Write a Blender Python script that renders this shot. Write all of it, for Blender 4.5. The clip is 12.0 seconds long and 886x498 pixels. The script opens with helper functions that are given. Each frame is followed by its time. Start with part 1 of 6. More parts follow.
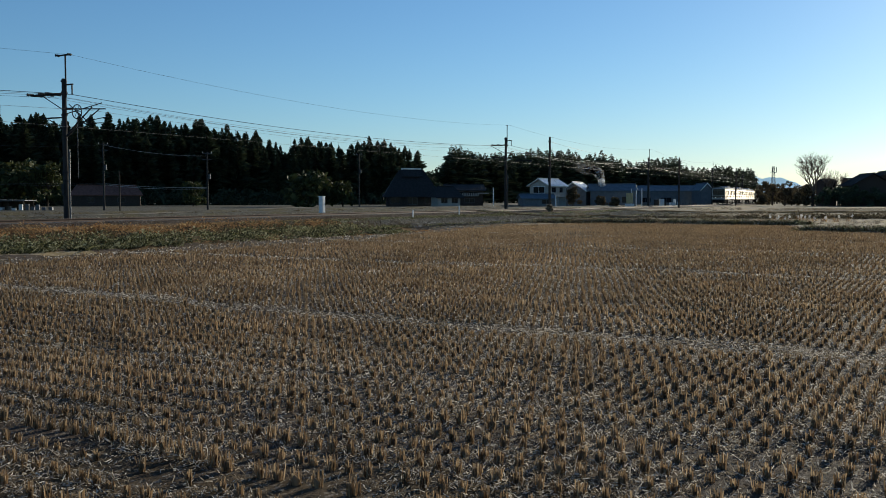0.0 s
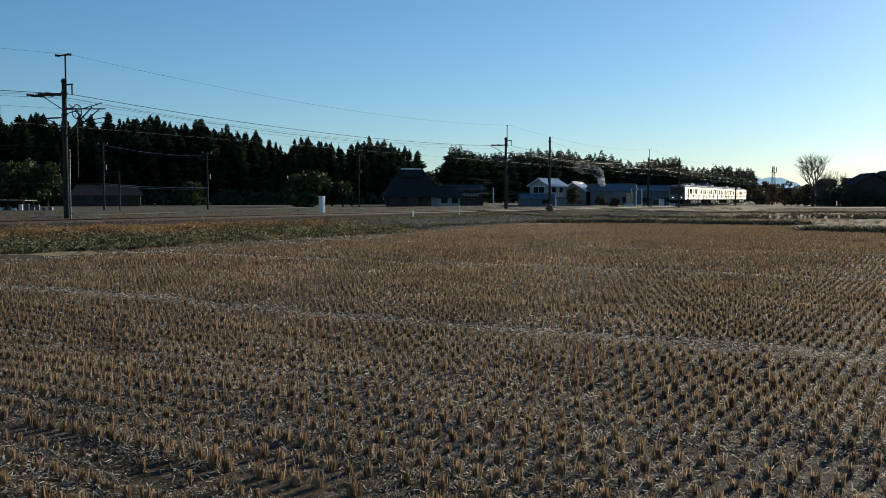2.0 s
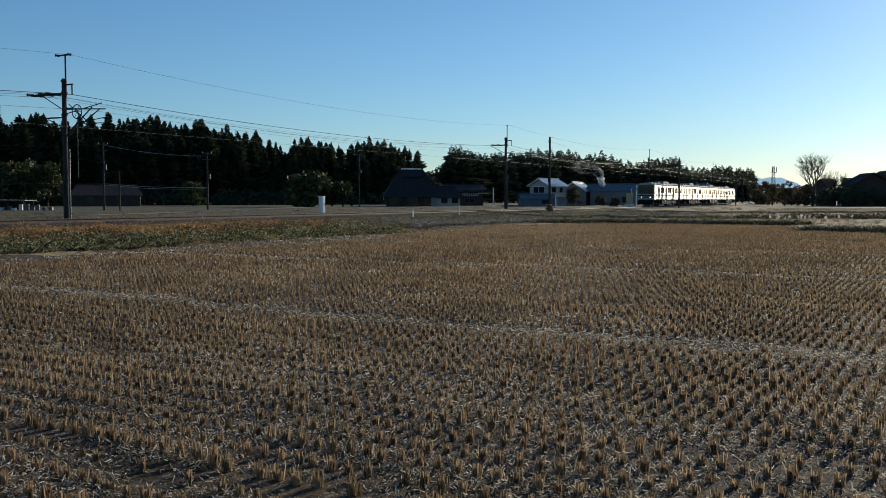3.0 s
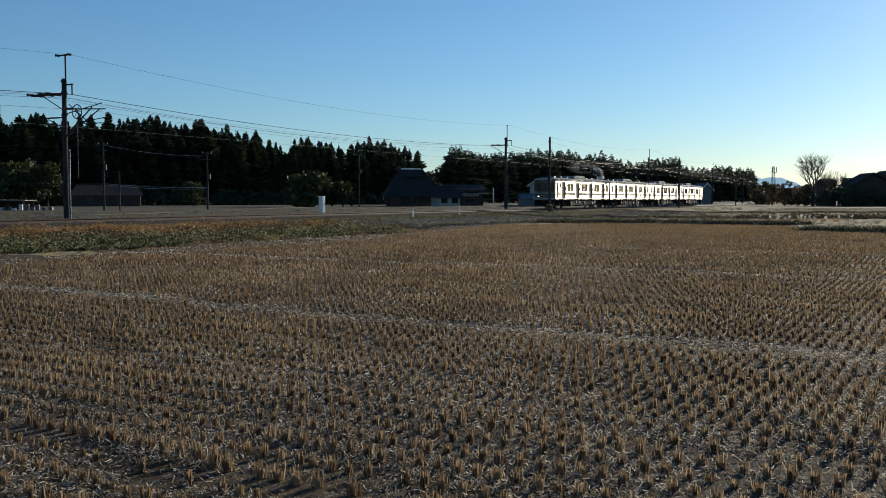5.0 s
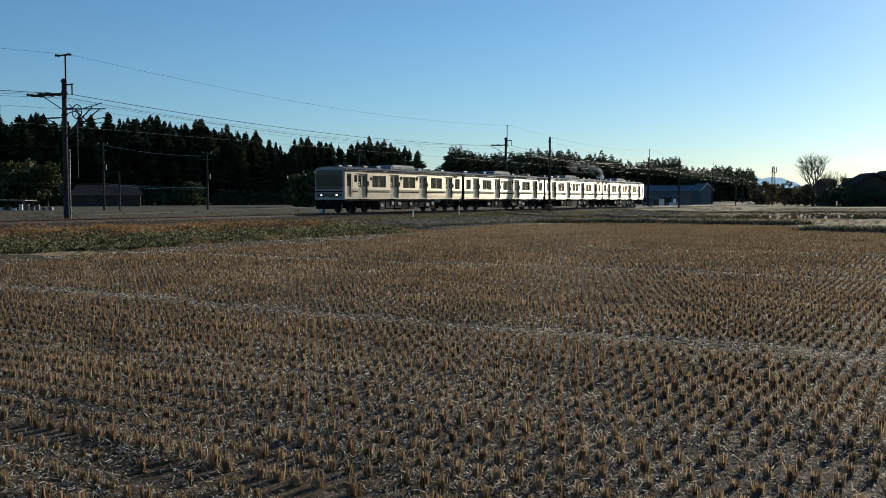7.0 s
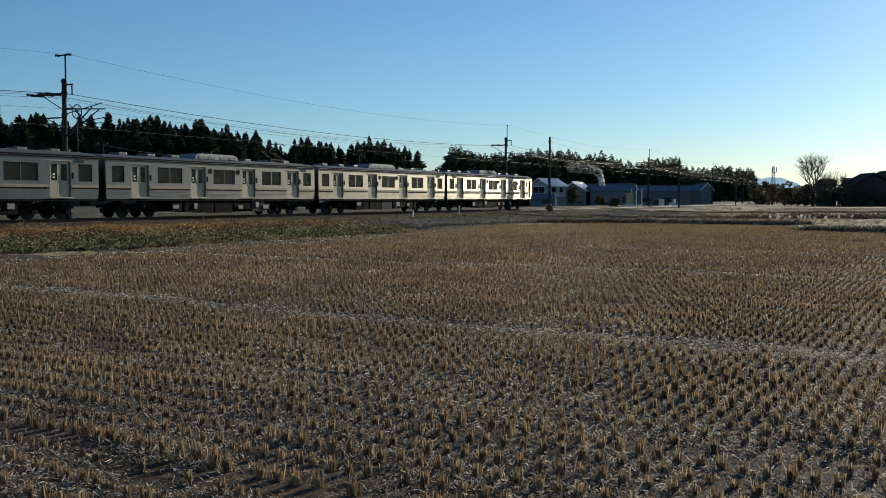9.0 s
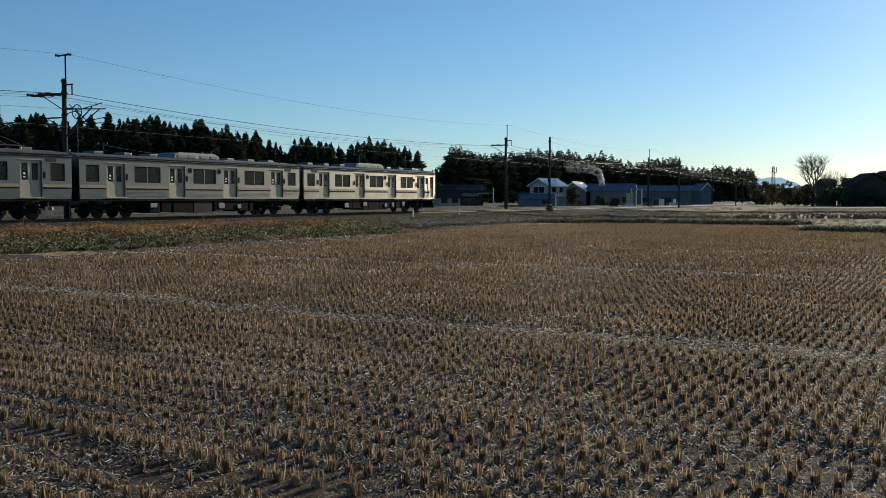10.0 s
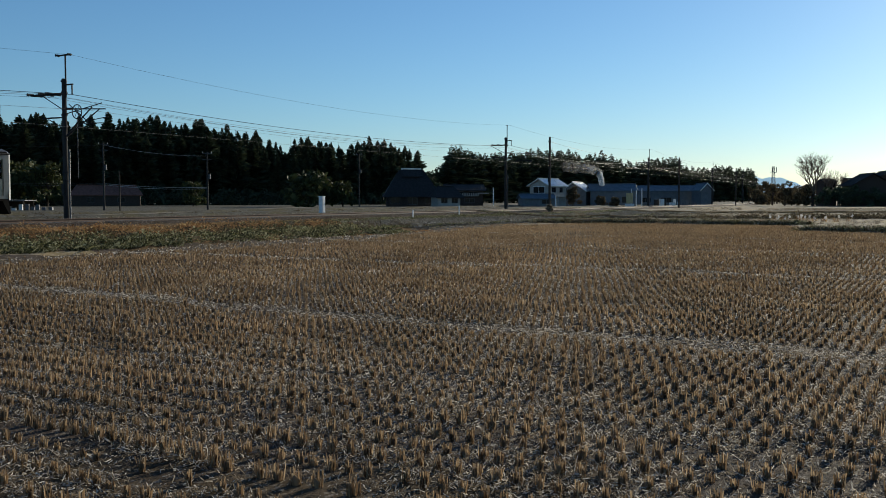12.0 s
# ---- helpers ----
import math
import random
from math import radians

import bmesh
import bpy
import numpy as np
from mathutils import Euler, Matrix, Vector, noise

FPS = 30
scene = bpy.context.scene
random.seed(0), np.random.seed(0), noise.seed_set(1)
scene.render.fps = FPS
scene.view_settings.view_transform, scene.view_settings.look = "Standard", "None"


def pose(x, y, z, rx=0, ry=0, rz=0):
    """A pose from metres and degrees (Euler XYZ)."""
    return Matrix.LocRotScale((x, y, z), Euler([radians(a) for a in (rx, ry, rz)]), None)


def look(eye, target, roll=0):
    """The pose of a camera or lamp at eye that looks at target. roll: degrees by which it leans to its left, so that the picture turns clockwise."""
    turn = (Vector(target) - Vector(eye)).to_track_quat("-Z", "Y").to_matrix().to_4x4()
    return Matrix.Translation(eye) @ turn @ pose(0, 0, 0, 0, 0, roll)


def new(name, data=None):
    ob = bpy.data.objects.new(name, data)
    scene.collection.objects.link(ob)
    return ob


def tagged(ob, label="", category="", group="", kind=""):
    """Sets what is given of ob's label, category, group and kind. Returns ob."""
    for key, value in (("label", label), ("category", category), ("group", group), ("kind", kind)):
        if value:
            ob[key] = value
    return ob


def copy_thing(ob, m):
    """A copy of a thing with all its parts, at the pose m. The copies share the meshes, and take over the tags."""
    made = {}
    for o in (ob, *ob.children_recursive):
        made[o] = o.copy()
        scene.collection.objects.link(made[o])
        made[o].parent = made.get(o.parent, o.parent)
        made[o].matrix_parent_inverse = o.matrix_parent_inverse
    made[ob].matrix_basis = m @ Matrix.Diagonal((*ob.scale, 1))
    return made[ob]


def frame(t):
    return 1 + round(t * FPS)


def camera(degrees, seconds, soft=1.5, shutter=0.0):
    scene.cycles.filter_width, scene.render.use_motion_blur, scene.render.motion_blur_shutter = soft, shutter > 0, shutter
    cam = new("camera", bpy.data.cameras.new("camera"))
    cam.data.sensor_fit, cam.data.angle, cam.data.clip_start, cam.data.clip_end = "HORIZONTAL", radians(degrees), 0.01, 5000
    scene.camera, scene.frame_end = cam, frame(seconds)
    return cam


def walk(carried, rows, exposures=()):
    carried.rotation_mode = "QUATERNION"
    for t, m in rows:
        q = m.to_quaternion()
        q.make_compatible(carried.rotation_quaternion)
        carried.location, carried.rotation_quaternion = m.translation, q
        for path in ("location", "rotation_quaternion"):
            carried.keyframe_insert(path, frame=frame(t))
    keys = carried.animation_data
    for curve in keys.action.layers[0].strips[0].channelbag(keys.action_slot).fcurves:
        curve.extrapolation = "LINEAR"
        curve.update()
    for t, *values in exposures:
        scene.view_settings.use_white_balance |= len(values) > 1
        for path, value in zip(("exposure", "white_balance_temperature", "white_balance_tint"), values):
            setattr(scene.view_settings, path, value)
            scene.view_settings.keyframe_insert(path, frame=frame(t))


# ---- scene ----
EYE = 1.08                                   # above the rail head, which is z = 0
cam = camera(49.69, 12.0, soft=0.6)
VIEW = look((0, 0, EYE), (0, 1693.0, EYE - 88.0))
walk(cam, [(0.0, VIEW), (12.0, VIEW)], exposures=[(0.0, 0.15, 6300, 3), (12.0, 0.15, 6300, 3)])

# ---- light ----
SUN_AZ, SUN_EL = radians(37.5), radians(16.0)  # azimuth clockwise from +y
world = bpy.data.worlds.new("sky")
scene.world = world
world.use_nodes = True
wn = world.node_tree
sky = wn.nodes.new("ShaderNodeTexSky")
sky.sky_type = "NISHITA"
sky.sun_disc = False
sky.sun_elevation, sky.sun_rotation = SUN_EL, SUN_AZ
sky.air_density, sky.dust_density, sky.ozone_density = 1.0, 0.2, 5.6
wn.links.new(sky.outputs[0], wn.nodes["Background"].inputs[0])
wn.nodes["Background"].inputs[1].default_value = 0.097
sun_data = bpy.data.lights.new("sun", "SUN")
sun_data.energy, sun_data.angle, sun_data.color = 5.0, radians(0.6), (1.0, 0.88, 0.72)
sun = new("sun", sun_data)
toward = Vector((math.sin(SUN_AZ) * math.cos(SUN_EL), math.cos(SUN_AZ) * math.cos(SUN_EL), math.sin(SUN_EL)))
sun.matrix_world = look(toward * 300, (0, 0, 0))


# ---- materials ----
class Nodes:
    """A small node-material writer."""

    def __init__(self, name, rough=0.8, metal=0.0, spec=0.4):
        self.mat = bpy.data.materials.new(name)
        self.mat.use_nodes = True
        self.t = self.mat.node_tree
        self.b = self.t.nodes["Principled BSDF"]
        self.b.inputs["Roughness"].default_value = rough
        self.b.inputs["Metallic"].default_value = metal
        self.b.inputs["Specular IOR Level"].default_value = spec
        self.co = self.t.nodes.new("ShaderNodeTexCoord").outputs["Object"]

    def noise(self, scale, detail=4.0, rough=0.6, stretch=None):
        n = self.t.nodes.new("ShaderNodeTexNoise")
        n.inputs["Scale"].default_value, n.inputs["Detail"].default_value, n.inputs["Roughness"].default_value = scale, detail, rough
        src = self.co
        if stretch:
            m = self.t.nodes.new("ShaderNodeMapping")
            m.inputs["Scale"].default_value = stretch
            self.t.links.new(src, m.inputs[0])
            src = m.outputs[0]
        self.t.links.new(src, n.inputs["Vector"])
        return n.outputs["Fac"]

    def island(self):
        return self.t.nodes.new("ShaderNodeNewGeometry").outputs["Random Per Island"]

    def each(self):
        return self.t.nodes.new("ShaderNodeObjectInfo").outputs["Random"]

    def ramp(self, fac, stops):
        r = self.t.nodes.new("ShaderNodeValToRGB")
        e = r.color_ramp.elements
        while len(e) < len(stops):
            e.new(0.5)
        for el, (p, c) in zip(e, stops):
            el.position = p
            el.color = (*c, 1) if isinstance(c, tuple) else (c, c, c, 1)
        self.t.links.new(fac, r.inputs[0])
        return r.outputs[0]

    def mix(self, fac, a, b, kind="MIX"):
        m = self.t.nodes.new("ShaderNodeMix")
        m.data_type, m.blend_type = "RGBA", kind
        for sock, v in ((m.inputs[0], fac), (m.inputs[6], a), (m.inputs[7], b)):
            if isinstance(v, bpy.types.NodeSocket):
                self.t.links.new(v, sock)
            elif isinstance(v, tuple):
                sock.default_value = (*v, 1)
            else:
                sock.default_value = v
        return m.outputs[2]

    def colour(self, c):
        if isinstance(c, tuple):
            self.b.inputs["Base Color"].default_value = (*c, 1)
        else:
            self.t.links.new(c, self.b.inputs["Base Color"])
        return self

    def roughness(self, fac, lo, hi):
        m = self.t.nodes.new("ShaderNodeMapRange")
        m.inputs[3].default_value, m.inputs[4].default_value = lo, hi
        self.t.links.new(fac, m.inputs[0])
        self.t.links.new(m.outputs[0], self.b.inputs["Roughness"])
        return self

    def bump(self, fac, dist, strength=1.0):
        n = self.t.nodes.new("ShaderNodeBump")
        n.inputs["Distance"].default_value, n.inputs["Strength"].default_value = dist, strength
        self.t.links.new(fac, n.inputs["Height"])
        self.t.links.new(n.outputs[0], self.b.inputs["Normal"])
        return self


def plain(name, c, rough=0.7, metal=0.0, spec=0.4, var=0.25, scale=3.0, bump=0.0):
    """A painted or weathered surface: one colour, dirtied at two scales."""
    k = Nodes(name, rough, metal, spec)
    lo = tuple(v * (1 - var) for v in c)
    hi = tuple(min(1, v * (1 + var)) for v in c)
    big = k.ramp(k.noise(scale, 5), [(0.3, lo), (0.7, hi)])
    fine = k.ramp(k.noise(scale * 9, 3), [(0.25, 1 - var * 0.6), (0.75, 1.0)])
    k.colour(k.mix(1.0, big, fine, "MULTIPLY"))
    k.roughness(k.noise(scale * 2.3, 3), max(0.05, rough - 0.1), min(1, rough + 0.1))
    if bump:
        k.bump(k.noise(scale * 6, 4), bump)
    return k.mat


def glow(name, c, power):
    k = Nodes(name, 0.3)
    k.colour(c)
    k.b.inputs["Emission Color"].default_value = (*c, 1)
    k.b.inputs["Emission Strength"].default_value = power
    return k.mat


def ground_mat(name, dark, light, frost, frost_at=0.62, scale=0.9, bump=0.03):
    k = Nodes(name, 0.9, 0, 0.08)
    base = k.ramp(k.noise(scale * 3.1, 8, 0.7), [(0.3, dark), (0.7, light)])
    patch = k.ramp(k.noise(scale * 0.22, 4), [(0.35, 0.72), (0.65, 1.0)])
    c = k.mix(1.0, base, patch, "MULTIPLY")
    turf = k.ramp(k.noise(scale * 0.13, 5, 0.65, (1.0, 2.2, 1.0)), [(0.47, 0.0), (0.60, 0.65)])
    c = k.mix(turf, c, tuple(v * f for v, f in zip(light, (0.62, 0.55, 0.32))))
    f = k.ramp(k.noise(scale * 11, 6, 0.75), [(frost_at - 0.06, 0.0), (frost_at + 0.12, 0.8)])
    k.colour(k.mix(f, c, frost))
    k.bump(k.noise(scale * 7, 8, 0.7), bump)
    return k.mat


def blades_mat(name, stops, rough=0.8, trans=0.0, spec=0.25):
    """Stalks, leaves and clumps: each island has a tone of its own."""
    k = Nodes(name, rough, 0, spec)
    tone = k.ramp(k.island(), stops)
    patch = k.ramp(k.noise(0.35, 4), [(0.35, 0.7), (0.65, 1.0)])
    c = k.mix(1.0, tone, patch, "MULTIPLY")
    k.colour(c)
    if trans:
        tl, mx = k.t.nodes.new("ShaderNodeBsdfTranslucent"), k.t.nodes.new("ShaderNodeMixShader")
        mx.inputs[0].default_value = trans
        k.t.links.new(c, tl.inputs[0])
        k.t.links.new(k.b.outputs[0], mx.inputs[1])
        k.t.links.new(tl.outputs[0], mx.inputs[2])
        k.t.links.new(mx.outputs[0], k.t.nodes["Material Output"].inputs[0])
    return k.mat


M_SOIL = ground_mat("frosty_paddy_soil", (0.034, 0.025, 0.019), (0.145, 0.108, 0.078), (0.44, 0.39, 0.33), 0.60, 1.0, 0.04)
M_GRASS = ground_mat("withered_grass_ground", (0.06, 0.04, 0.022), (0.27, 0.17, 0.075), (0.40, 0.36, 0.28), 0.68, 0.7, 0.05)
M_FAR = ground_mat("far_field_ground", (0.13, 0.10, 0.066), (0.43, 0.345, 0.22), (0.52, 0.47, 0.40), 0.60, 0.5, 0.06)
M_BEYOND = ground_mat("grey_olive_fallow", (0.045, 0.041, 0.032), (0.155, 0.143, 0.112), (0.36, 0.34, 0.30), 0.62, 0.6, 0.06)
M_PLOUGH = ground_mat("grey_ploughed_soil", (0.062, 0.052, 0.038), (0.28, 0.24, 0.175), (0.38, 0.36, 0.34), 0.60, 1.6, 0.10)
M_CLOD = blades_mat("ploughed_clods", [(0.0, (0.08, 0.067, 0.048)), (0.6, (0.22, 0.19, 0.138)), (1.0, (0.45, 0.41, 0.33))], 0.95)
M_STUB = blades_mat("rice_stubble_straw", [(0.0, (0.13, 0.078, 0.042)), (0.5, (0.285, 0.188, 0.103)), (1.0, (0.54, 0.395, 0.235))], 0.7, 0.46, 0.2)
M_STRAW = blades_mat("frosted_straw", [(0.0, (0.07, 0.052, 0.034)), (0.5, (0.29, 0.23, 0.155)), (1.0, (0.84, 0.77, 0.67))], 0.6, 0.45, 0.3)
M_BALLAST = blades_mat("ballast_stone", [(0.0, (0.05, 0.036, 0.026)), (0.6, (0.14, 0.10, 0.07)), (1.0, (0.30, 0.24, 0.18))], 0.9)
M_BED = ground_mat("ballast_bed", (0.035, 0.026, 0.018), (0.13, 0.095, 0.065), (0.22, 0.18, 0.14), 0.68, 3.0, 0.05)
M_RAIL = plain("rail_rust", (0.10, 0.06, 0.04), 0.75, 0.0, 0.3, 0.3, 4)
M_SLEEPER = plain("concrete_sleeper", (0.24, 0.22, 0.20), 0.9, 0, 0.2, 0.25, 6, 0.004)
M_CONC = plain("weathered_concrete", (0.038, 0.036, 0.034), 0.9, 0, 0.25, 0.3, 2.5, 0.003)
M_GALV = plain("galvanised_steel", (0.12, 0.12, 0.125), 0.5, 0.7, 0.5, 0.25, 5)
M_DARK = plain("dark_iron", (0.025, 0.024, 0.024), 0.75, 0.2, 0.4, 0.3, 5)
M_WIRE = plain("drawn_wire", (0.12, 0.116, 0.11), 0.55, 0.3, 0.5, 0.2, 5)
# lit copy of the wire: sunlight on the lane wires put into its colour
M_SUNWIRE = plain("sunlit_twisted_wire", (0.55, 0.53, 0.50), 0.4, 0.6, 0.5, 0.15, 5)
M_CABLE = plain("black_cable", (0.02, 0.02, 0.02), 0.8, 0, 0.1, 0.2, 5)
M_PORC = plain("porcelain", (0.62, 0.61, 0.58), 0.25, 0, 0.5, 0.08, 6)
M_WOOD = plain("tarred_wood", (0.055, 0.042, 0.032), 0.85, 0, 0.25, 0.35, 4, 0.004)
M_WHITE = plain("white_paint", (0.72, 0.72, 0.70), 0.5, 0, 0.4, 0.12, 4)
M_CEDAR = blades_mat("cedar_needles", [(0.0, (0.034, 0.046, 0.028)), (0.6, (0.062, 0.082, 0.044)), (1.0, (0.105, 0.12, 0.06))], 0.75, 0.2)
M_BROAD = blades_mat("broadleaf_foliage", [(0.0, (0.025, 0.036, 0.012)), (0.6, (0.055, 0.068, 0.022)), (1.0, (0.11, 0.105, 0.035))], 0.75, 0.2)
M_BARK = plain("bark", (0.075, 0.055, 0.04), 0.95, 0, 0.15, 0.35, 5, 0.01)
M_TWIG = plain("bare_twigs", (0.17, 0.125, 0.09), 0.9, 0, 0.2, 0.3, 3)
M_WEED = blades_mat("green_weeds", [(0.0, (0.022, 0.03, 0.012)), (0.4, (0.066, 0.066, 0.028)), (0.65, (0.18, 0.165, 0.065)), (1.0, (0.45, 0.44, 0.28))], 0.8, 0.4)
M_DRY = blades_mat("dry_grass", [(0.0, (0.15, 0.07, 0.025)), (0.6, (0.38, 0.20, 0.08)), (1.0, (0.60, 0.41, 0.20))], 0.8, 0.35)
M_PALEGRASS = blades_mat("pale_dead_grass", [(0.0, (0.13, 0.10, 0.065)), (0.6, (0.28, 0.225, 0.15)), (1.0, (0.46, 0.41, 0.32))], 0.65, 0.3, 0.3)
M_SHRUB = blades_mat("brown_shrub", [(0.0, (0.05, 0.038, 0.024)), (0.6, (0.12, 0.09, 0.05)), (1.0, (0.20, 0.155, 0.08))], 0.85, 0.3)
M_PLUME = blades_mat("seed_plumes", [(0.0, (0.7, 0.66, 0.6)), (1.0, (0.88, 0.85, 0.8))], 0.8, 0.4)
M_TILE = plain("dark_roof_tile", (0.035, 0.034, 0.034), 0.8, 0, 0.15, 0.3, 2, 0.01)
M_REDROOF = plain("rusty_red_roof", (0.20, 0.095, 0.07), 0.92, 0.0, 0.08, 0.35, 1.5)
M_BLUEROOF = plain("blue_sheet_roof", (0.09, 0.125, 0.155), 0.62, 0.0, 0.3, 0.25, 1.0)
M_PALEROOF = plain("pale_sheet_roof", (0.66, 0.66, 0.65), 0.3, 0.6, 0.5, 0.15, 1.0)
M_SLATE = plain("weathered_grey_sheet", (0.26, 0.26, 0.25), 0.7, 0.2, 0.3, 0.25, 1.5)
M_WALL = plain("cream_render_wall", (0.36, 0.34, 0.30), 0.85, 0, 0.3, 0.15, 1.2)
M_BLUEWALL = plain("grey_blue_sheet_wall", (0.13, 0.145, 0.155), 0.6, 0.1, 0.4, 0.2, 1.2)
M_BOARD = plain("dark_boarding", (0.06, 0.045, 0.035), 0.85, 0, 0.25, 0.3, 3, 0.004)
# air haze over the ridge is put into a glowing blue colour
M_HAZEGLOW = glow("far_mountain_haze_glow", (0.36, 0.49, 0.56), 0.62)


# ---- mesh helpers ----
def finish(bm, mesh_name, material, smooth=False):
    me = bpy.data.meshes.new(mesh_name)
    bmesh.ops.recalc_face_normals(bm, faces=bm.faces)
    bm.to_mesh(me)
    bm.free()
    for m in material if isinstance(material, (list, tuple)) else [material]:
        me.materials.append(m)
    if smooth:
        me.shade_smooth()
    return me


def part(name, bm, material, parent=None, label="", smooth=False):
    ob = new(name, finish(bm, name, material, smooth))
    if parent:
        ob.parent = parent
    return tagged(ob, label)


def thing(name, label, category, m=None, group="", kind=""):
    ob = new(name)
    ob.empty_display_size = 0.3
    if m is not None:
        ob.matrix_basis = m
    return tagged(ob, label, category, group, kind)


def box(bm, x0, x1, y0, y1, z0, z1, bevel=0.0):
    vs = [bm.verts.new((x, y, z)) for z in (z0, z1) for x, y in ((x0, y0), (x1, y0), (x1, y1), (x0, y1))]
    fs = [bm.faces.new([vs[i] for i in f]) for f in ((3, 2, 1, 0), (4, 5, 6, 7), (0, 1, 5, 4), (1, 2, 6, 5), (2, 3, 7, 6), (3, 0, 4, 7))]
    if bevel:
        es = list({e for f in fs for e in f.edges})
        bmesh.ops.bevel(bm, geom=es, offset=bevel, segments=2, affect="EDGES", profile=0.6)
    return bm


def tube(bm, a, b, r0, r1=None, n=8):
    r1 = r0 if r1 is None else r1
    a, b = Vector(a), Vector(b)
    q = (b - a).to_track_quat("Z", "Y")
    rings = []
    for p, r in ((a, r0), (b, r1)):
        rings.append([bm.verts.new(p + q @ Vector((r * math.cos(2 * math.pi * i / n), r * math.sin(2 * math.pi * i / n), 0))) for i in range(n)])
    for i in range(n):
        bm.faces.new((rings[0][i], rings[0][(i + 1) % n], rings[1][(i + 1) % n], rings[1][i]))
    bm.faces.new(rings[0][::-1])
    bm.faces.new(rings[1])
    return bm


def prism(bm, outline, y0, y1):
    """A plate of the outline (x, z) from y0 to y1."""
    a = [bm.verts.new((x, y0, z)) for x, z in outline]
    b = [bm.verts.new((x, y1, z)) for x, z in outline]
    bm.faces.new(a)
    bm.faces.new(b[::-1])
    for i in range(len(a)):
        j = (i + 1) % len(a)
        bm.faces.new((a[i], b[i], b[j], a[j]))
    return bm


def polys(name, v, f, material, smooth=False):
    """A mesh object out of arrays: v (n, 3), f (m, 3 or 4)."""
    me = bpy.data.meshes.new(name)
    k = f.shape[1]
    me.vertices.add(len(v))
    me.vertices.foreach_set("co", np.ascontiguousarray(v, np.float32).ravel())
    me.loops.add(f.size)
    me.loops.foreach_set("vertex_index", f.ravel().astype(np.int32))
    me.polygons.add(len(f))
    me.polygons.foreach_set("loop_start", np.arange(0, f.size, k, dtype=np.int32))
    me.materials.append(material)
    me.update(calc_edges=True)
    if smooth:
        me.shade_smooth()
    return new(name, me)


def blade_field(name, base, tip, width, material, taper=0.6):
    """Flat blades from base to tip, each a quad turned at random about its length."""
    n = len(base)
    d = tip - base
    ref = np.random.normal(size=(n, 3))
    side = np.cross(d, ref)
    side /= np.linalg.norm(side, axis=1, keepdims=True) + 1e-9
    w = side * (np.broadcast_to(width, n)[:, None] / 2)
    v = np.stack([base - w, base + w, tip + w * taper, tip - w * taper], 1).reshape(-1, 3)
    return polys(name, v, np.arange(4 * n).reshape(-1, 4), material)


# ---- the line of the railway ----
TRK = np.array([0.4823, 0.8760])             # along the track, away from the camera
NRM = np.array([-0.8760, 0.4823])            # across it, to the far side
GAP = 43.87                                  # from the camera to the track
BEND, BEND_AT, BEND_END = 5.948e-4, 94.7, 480.0


def bend(s):
    s = np.asarray(s, float)
    e = np.clip(s - BEND_AT, 0, BEND_END - BEND_AT)
    return BEND * e * e / 2 + np.maximum(s - BEND_END, 0) * BEND * (BEND_END - BEND_AT)


def line(s, off=0.0, z=0.0):
    """The point s metres along the track and off metres beyond its centre."""
    p = TRK * s + NRM * (GAP + off + float(bend(s)))
    return Vector((p[0], p[1], z))


def along(s):
    """Heading of the track at s, as the angle of its way towards growing s."""
    a, b = line(s - 0.5), line(s + 0.5)
    return math.atan2(b.y - a.y, b.x - a.x)


def rise(b):
    """Height of the land across the line: b metres beyond the track centre."""
    return np.interp(b, [-400, -14.6, -13.4, -12.6, -11.2, -5.5, -3.6, -2.4, 2.6, 4.5, 9, 30, 5000],
                     [-0.92, -0.92, -0.66, -0.62, -0.78, -0.64, -0.44, -0.36, -0.36, -0.46, -0.62, -0.64, -0.64])


def lateral(x, y):
    s = TRK[0] * x + TRK[1] * y
    return NRM[0] * x + NRM[1] * y - GAP - bend(s)


# the stubble field: corner posts of its outline
FIELD = [(-70.0, 1.9), (-14.6, 32.0), (-3.0, 60.0), (10.8, 77.0), (17.0, 77.5), (25.8, 70.0), (22.4, 58.8), (25.6, 53.2), (55.0, 16.0), (60.0, -30.0), (-60.0, -30.0)]


def in_field(x, y):
    inside = np.zeros(np.shape(x), bool)
    for (x0, y0), (x1, y1) in zip(FIELD, FIELD[1:] + FIELD[:1]):
        cross = ((y0 > y) != (y1 > y)) & (x < (x1 - x0) * (y - y0) / ((y1 - y0) + 1e-12) + x0)
        inside ^= cross
    return inside


def wobble(x, y):
    return 0.018 * np.sin(x * 1.7 + 0.6 * np.sin(y * 1.3)) * np.sin(y * 1.1 + 0.4) + 0.012 * np.sin(x * 4.1 + y * 2.3) + 0.02 * np.sin(0.31 * x - 0.45 * y)


def land(x, y):
    x, y = np.asarray(x, float), np.asarray(y, float)
    b = lateral(x, y)
    z = rise(b)
    z = np.where(in_field(x, y), np.minimum(z, -0.92), np.where((b < -12.5), -0.80, z))
    near = np.clip(1.5 - np.hypot(x, y) / 120, 0, 1)
    bank = np.exp(-((b + 8.0) / 3.5) ** 2) * 0.10 * (np.sin(x * 0.7 + y * 0.9) + np.sin(x * 1.9 - y * 1.1) * 0.6)
    return z + bank * near + wobble(x, y) * near * np.clip((np.abs(b) - 3) / 3, 0, 1)


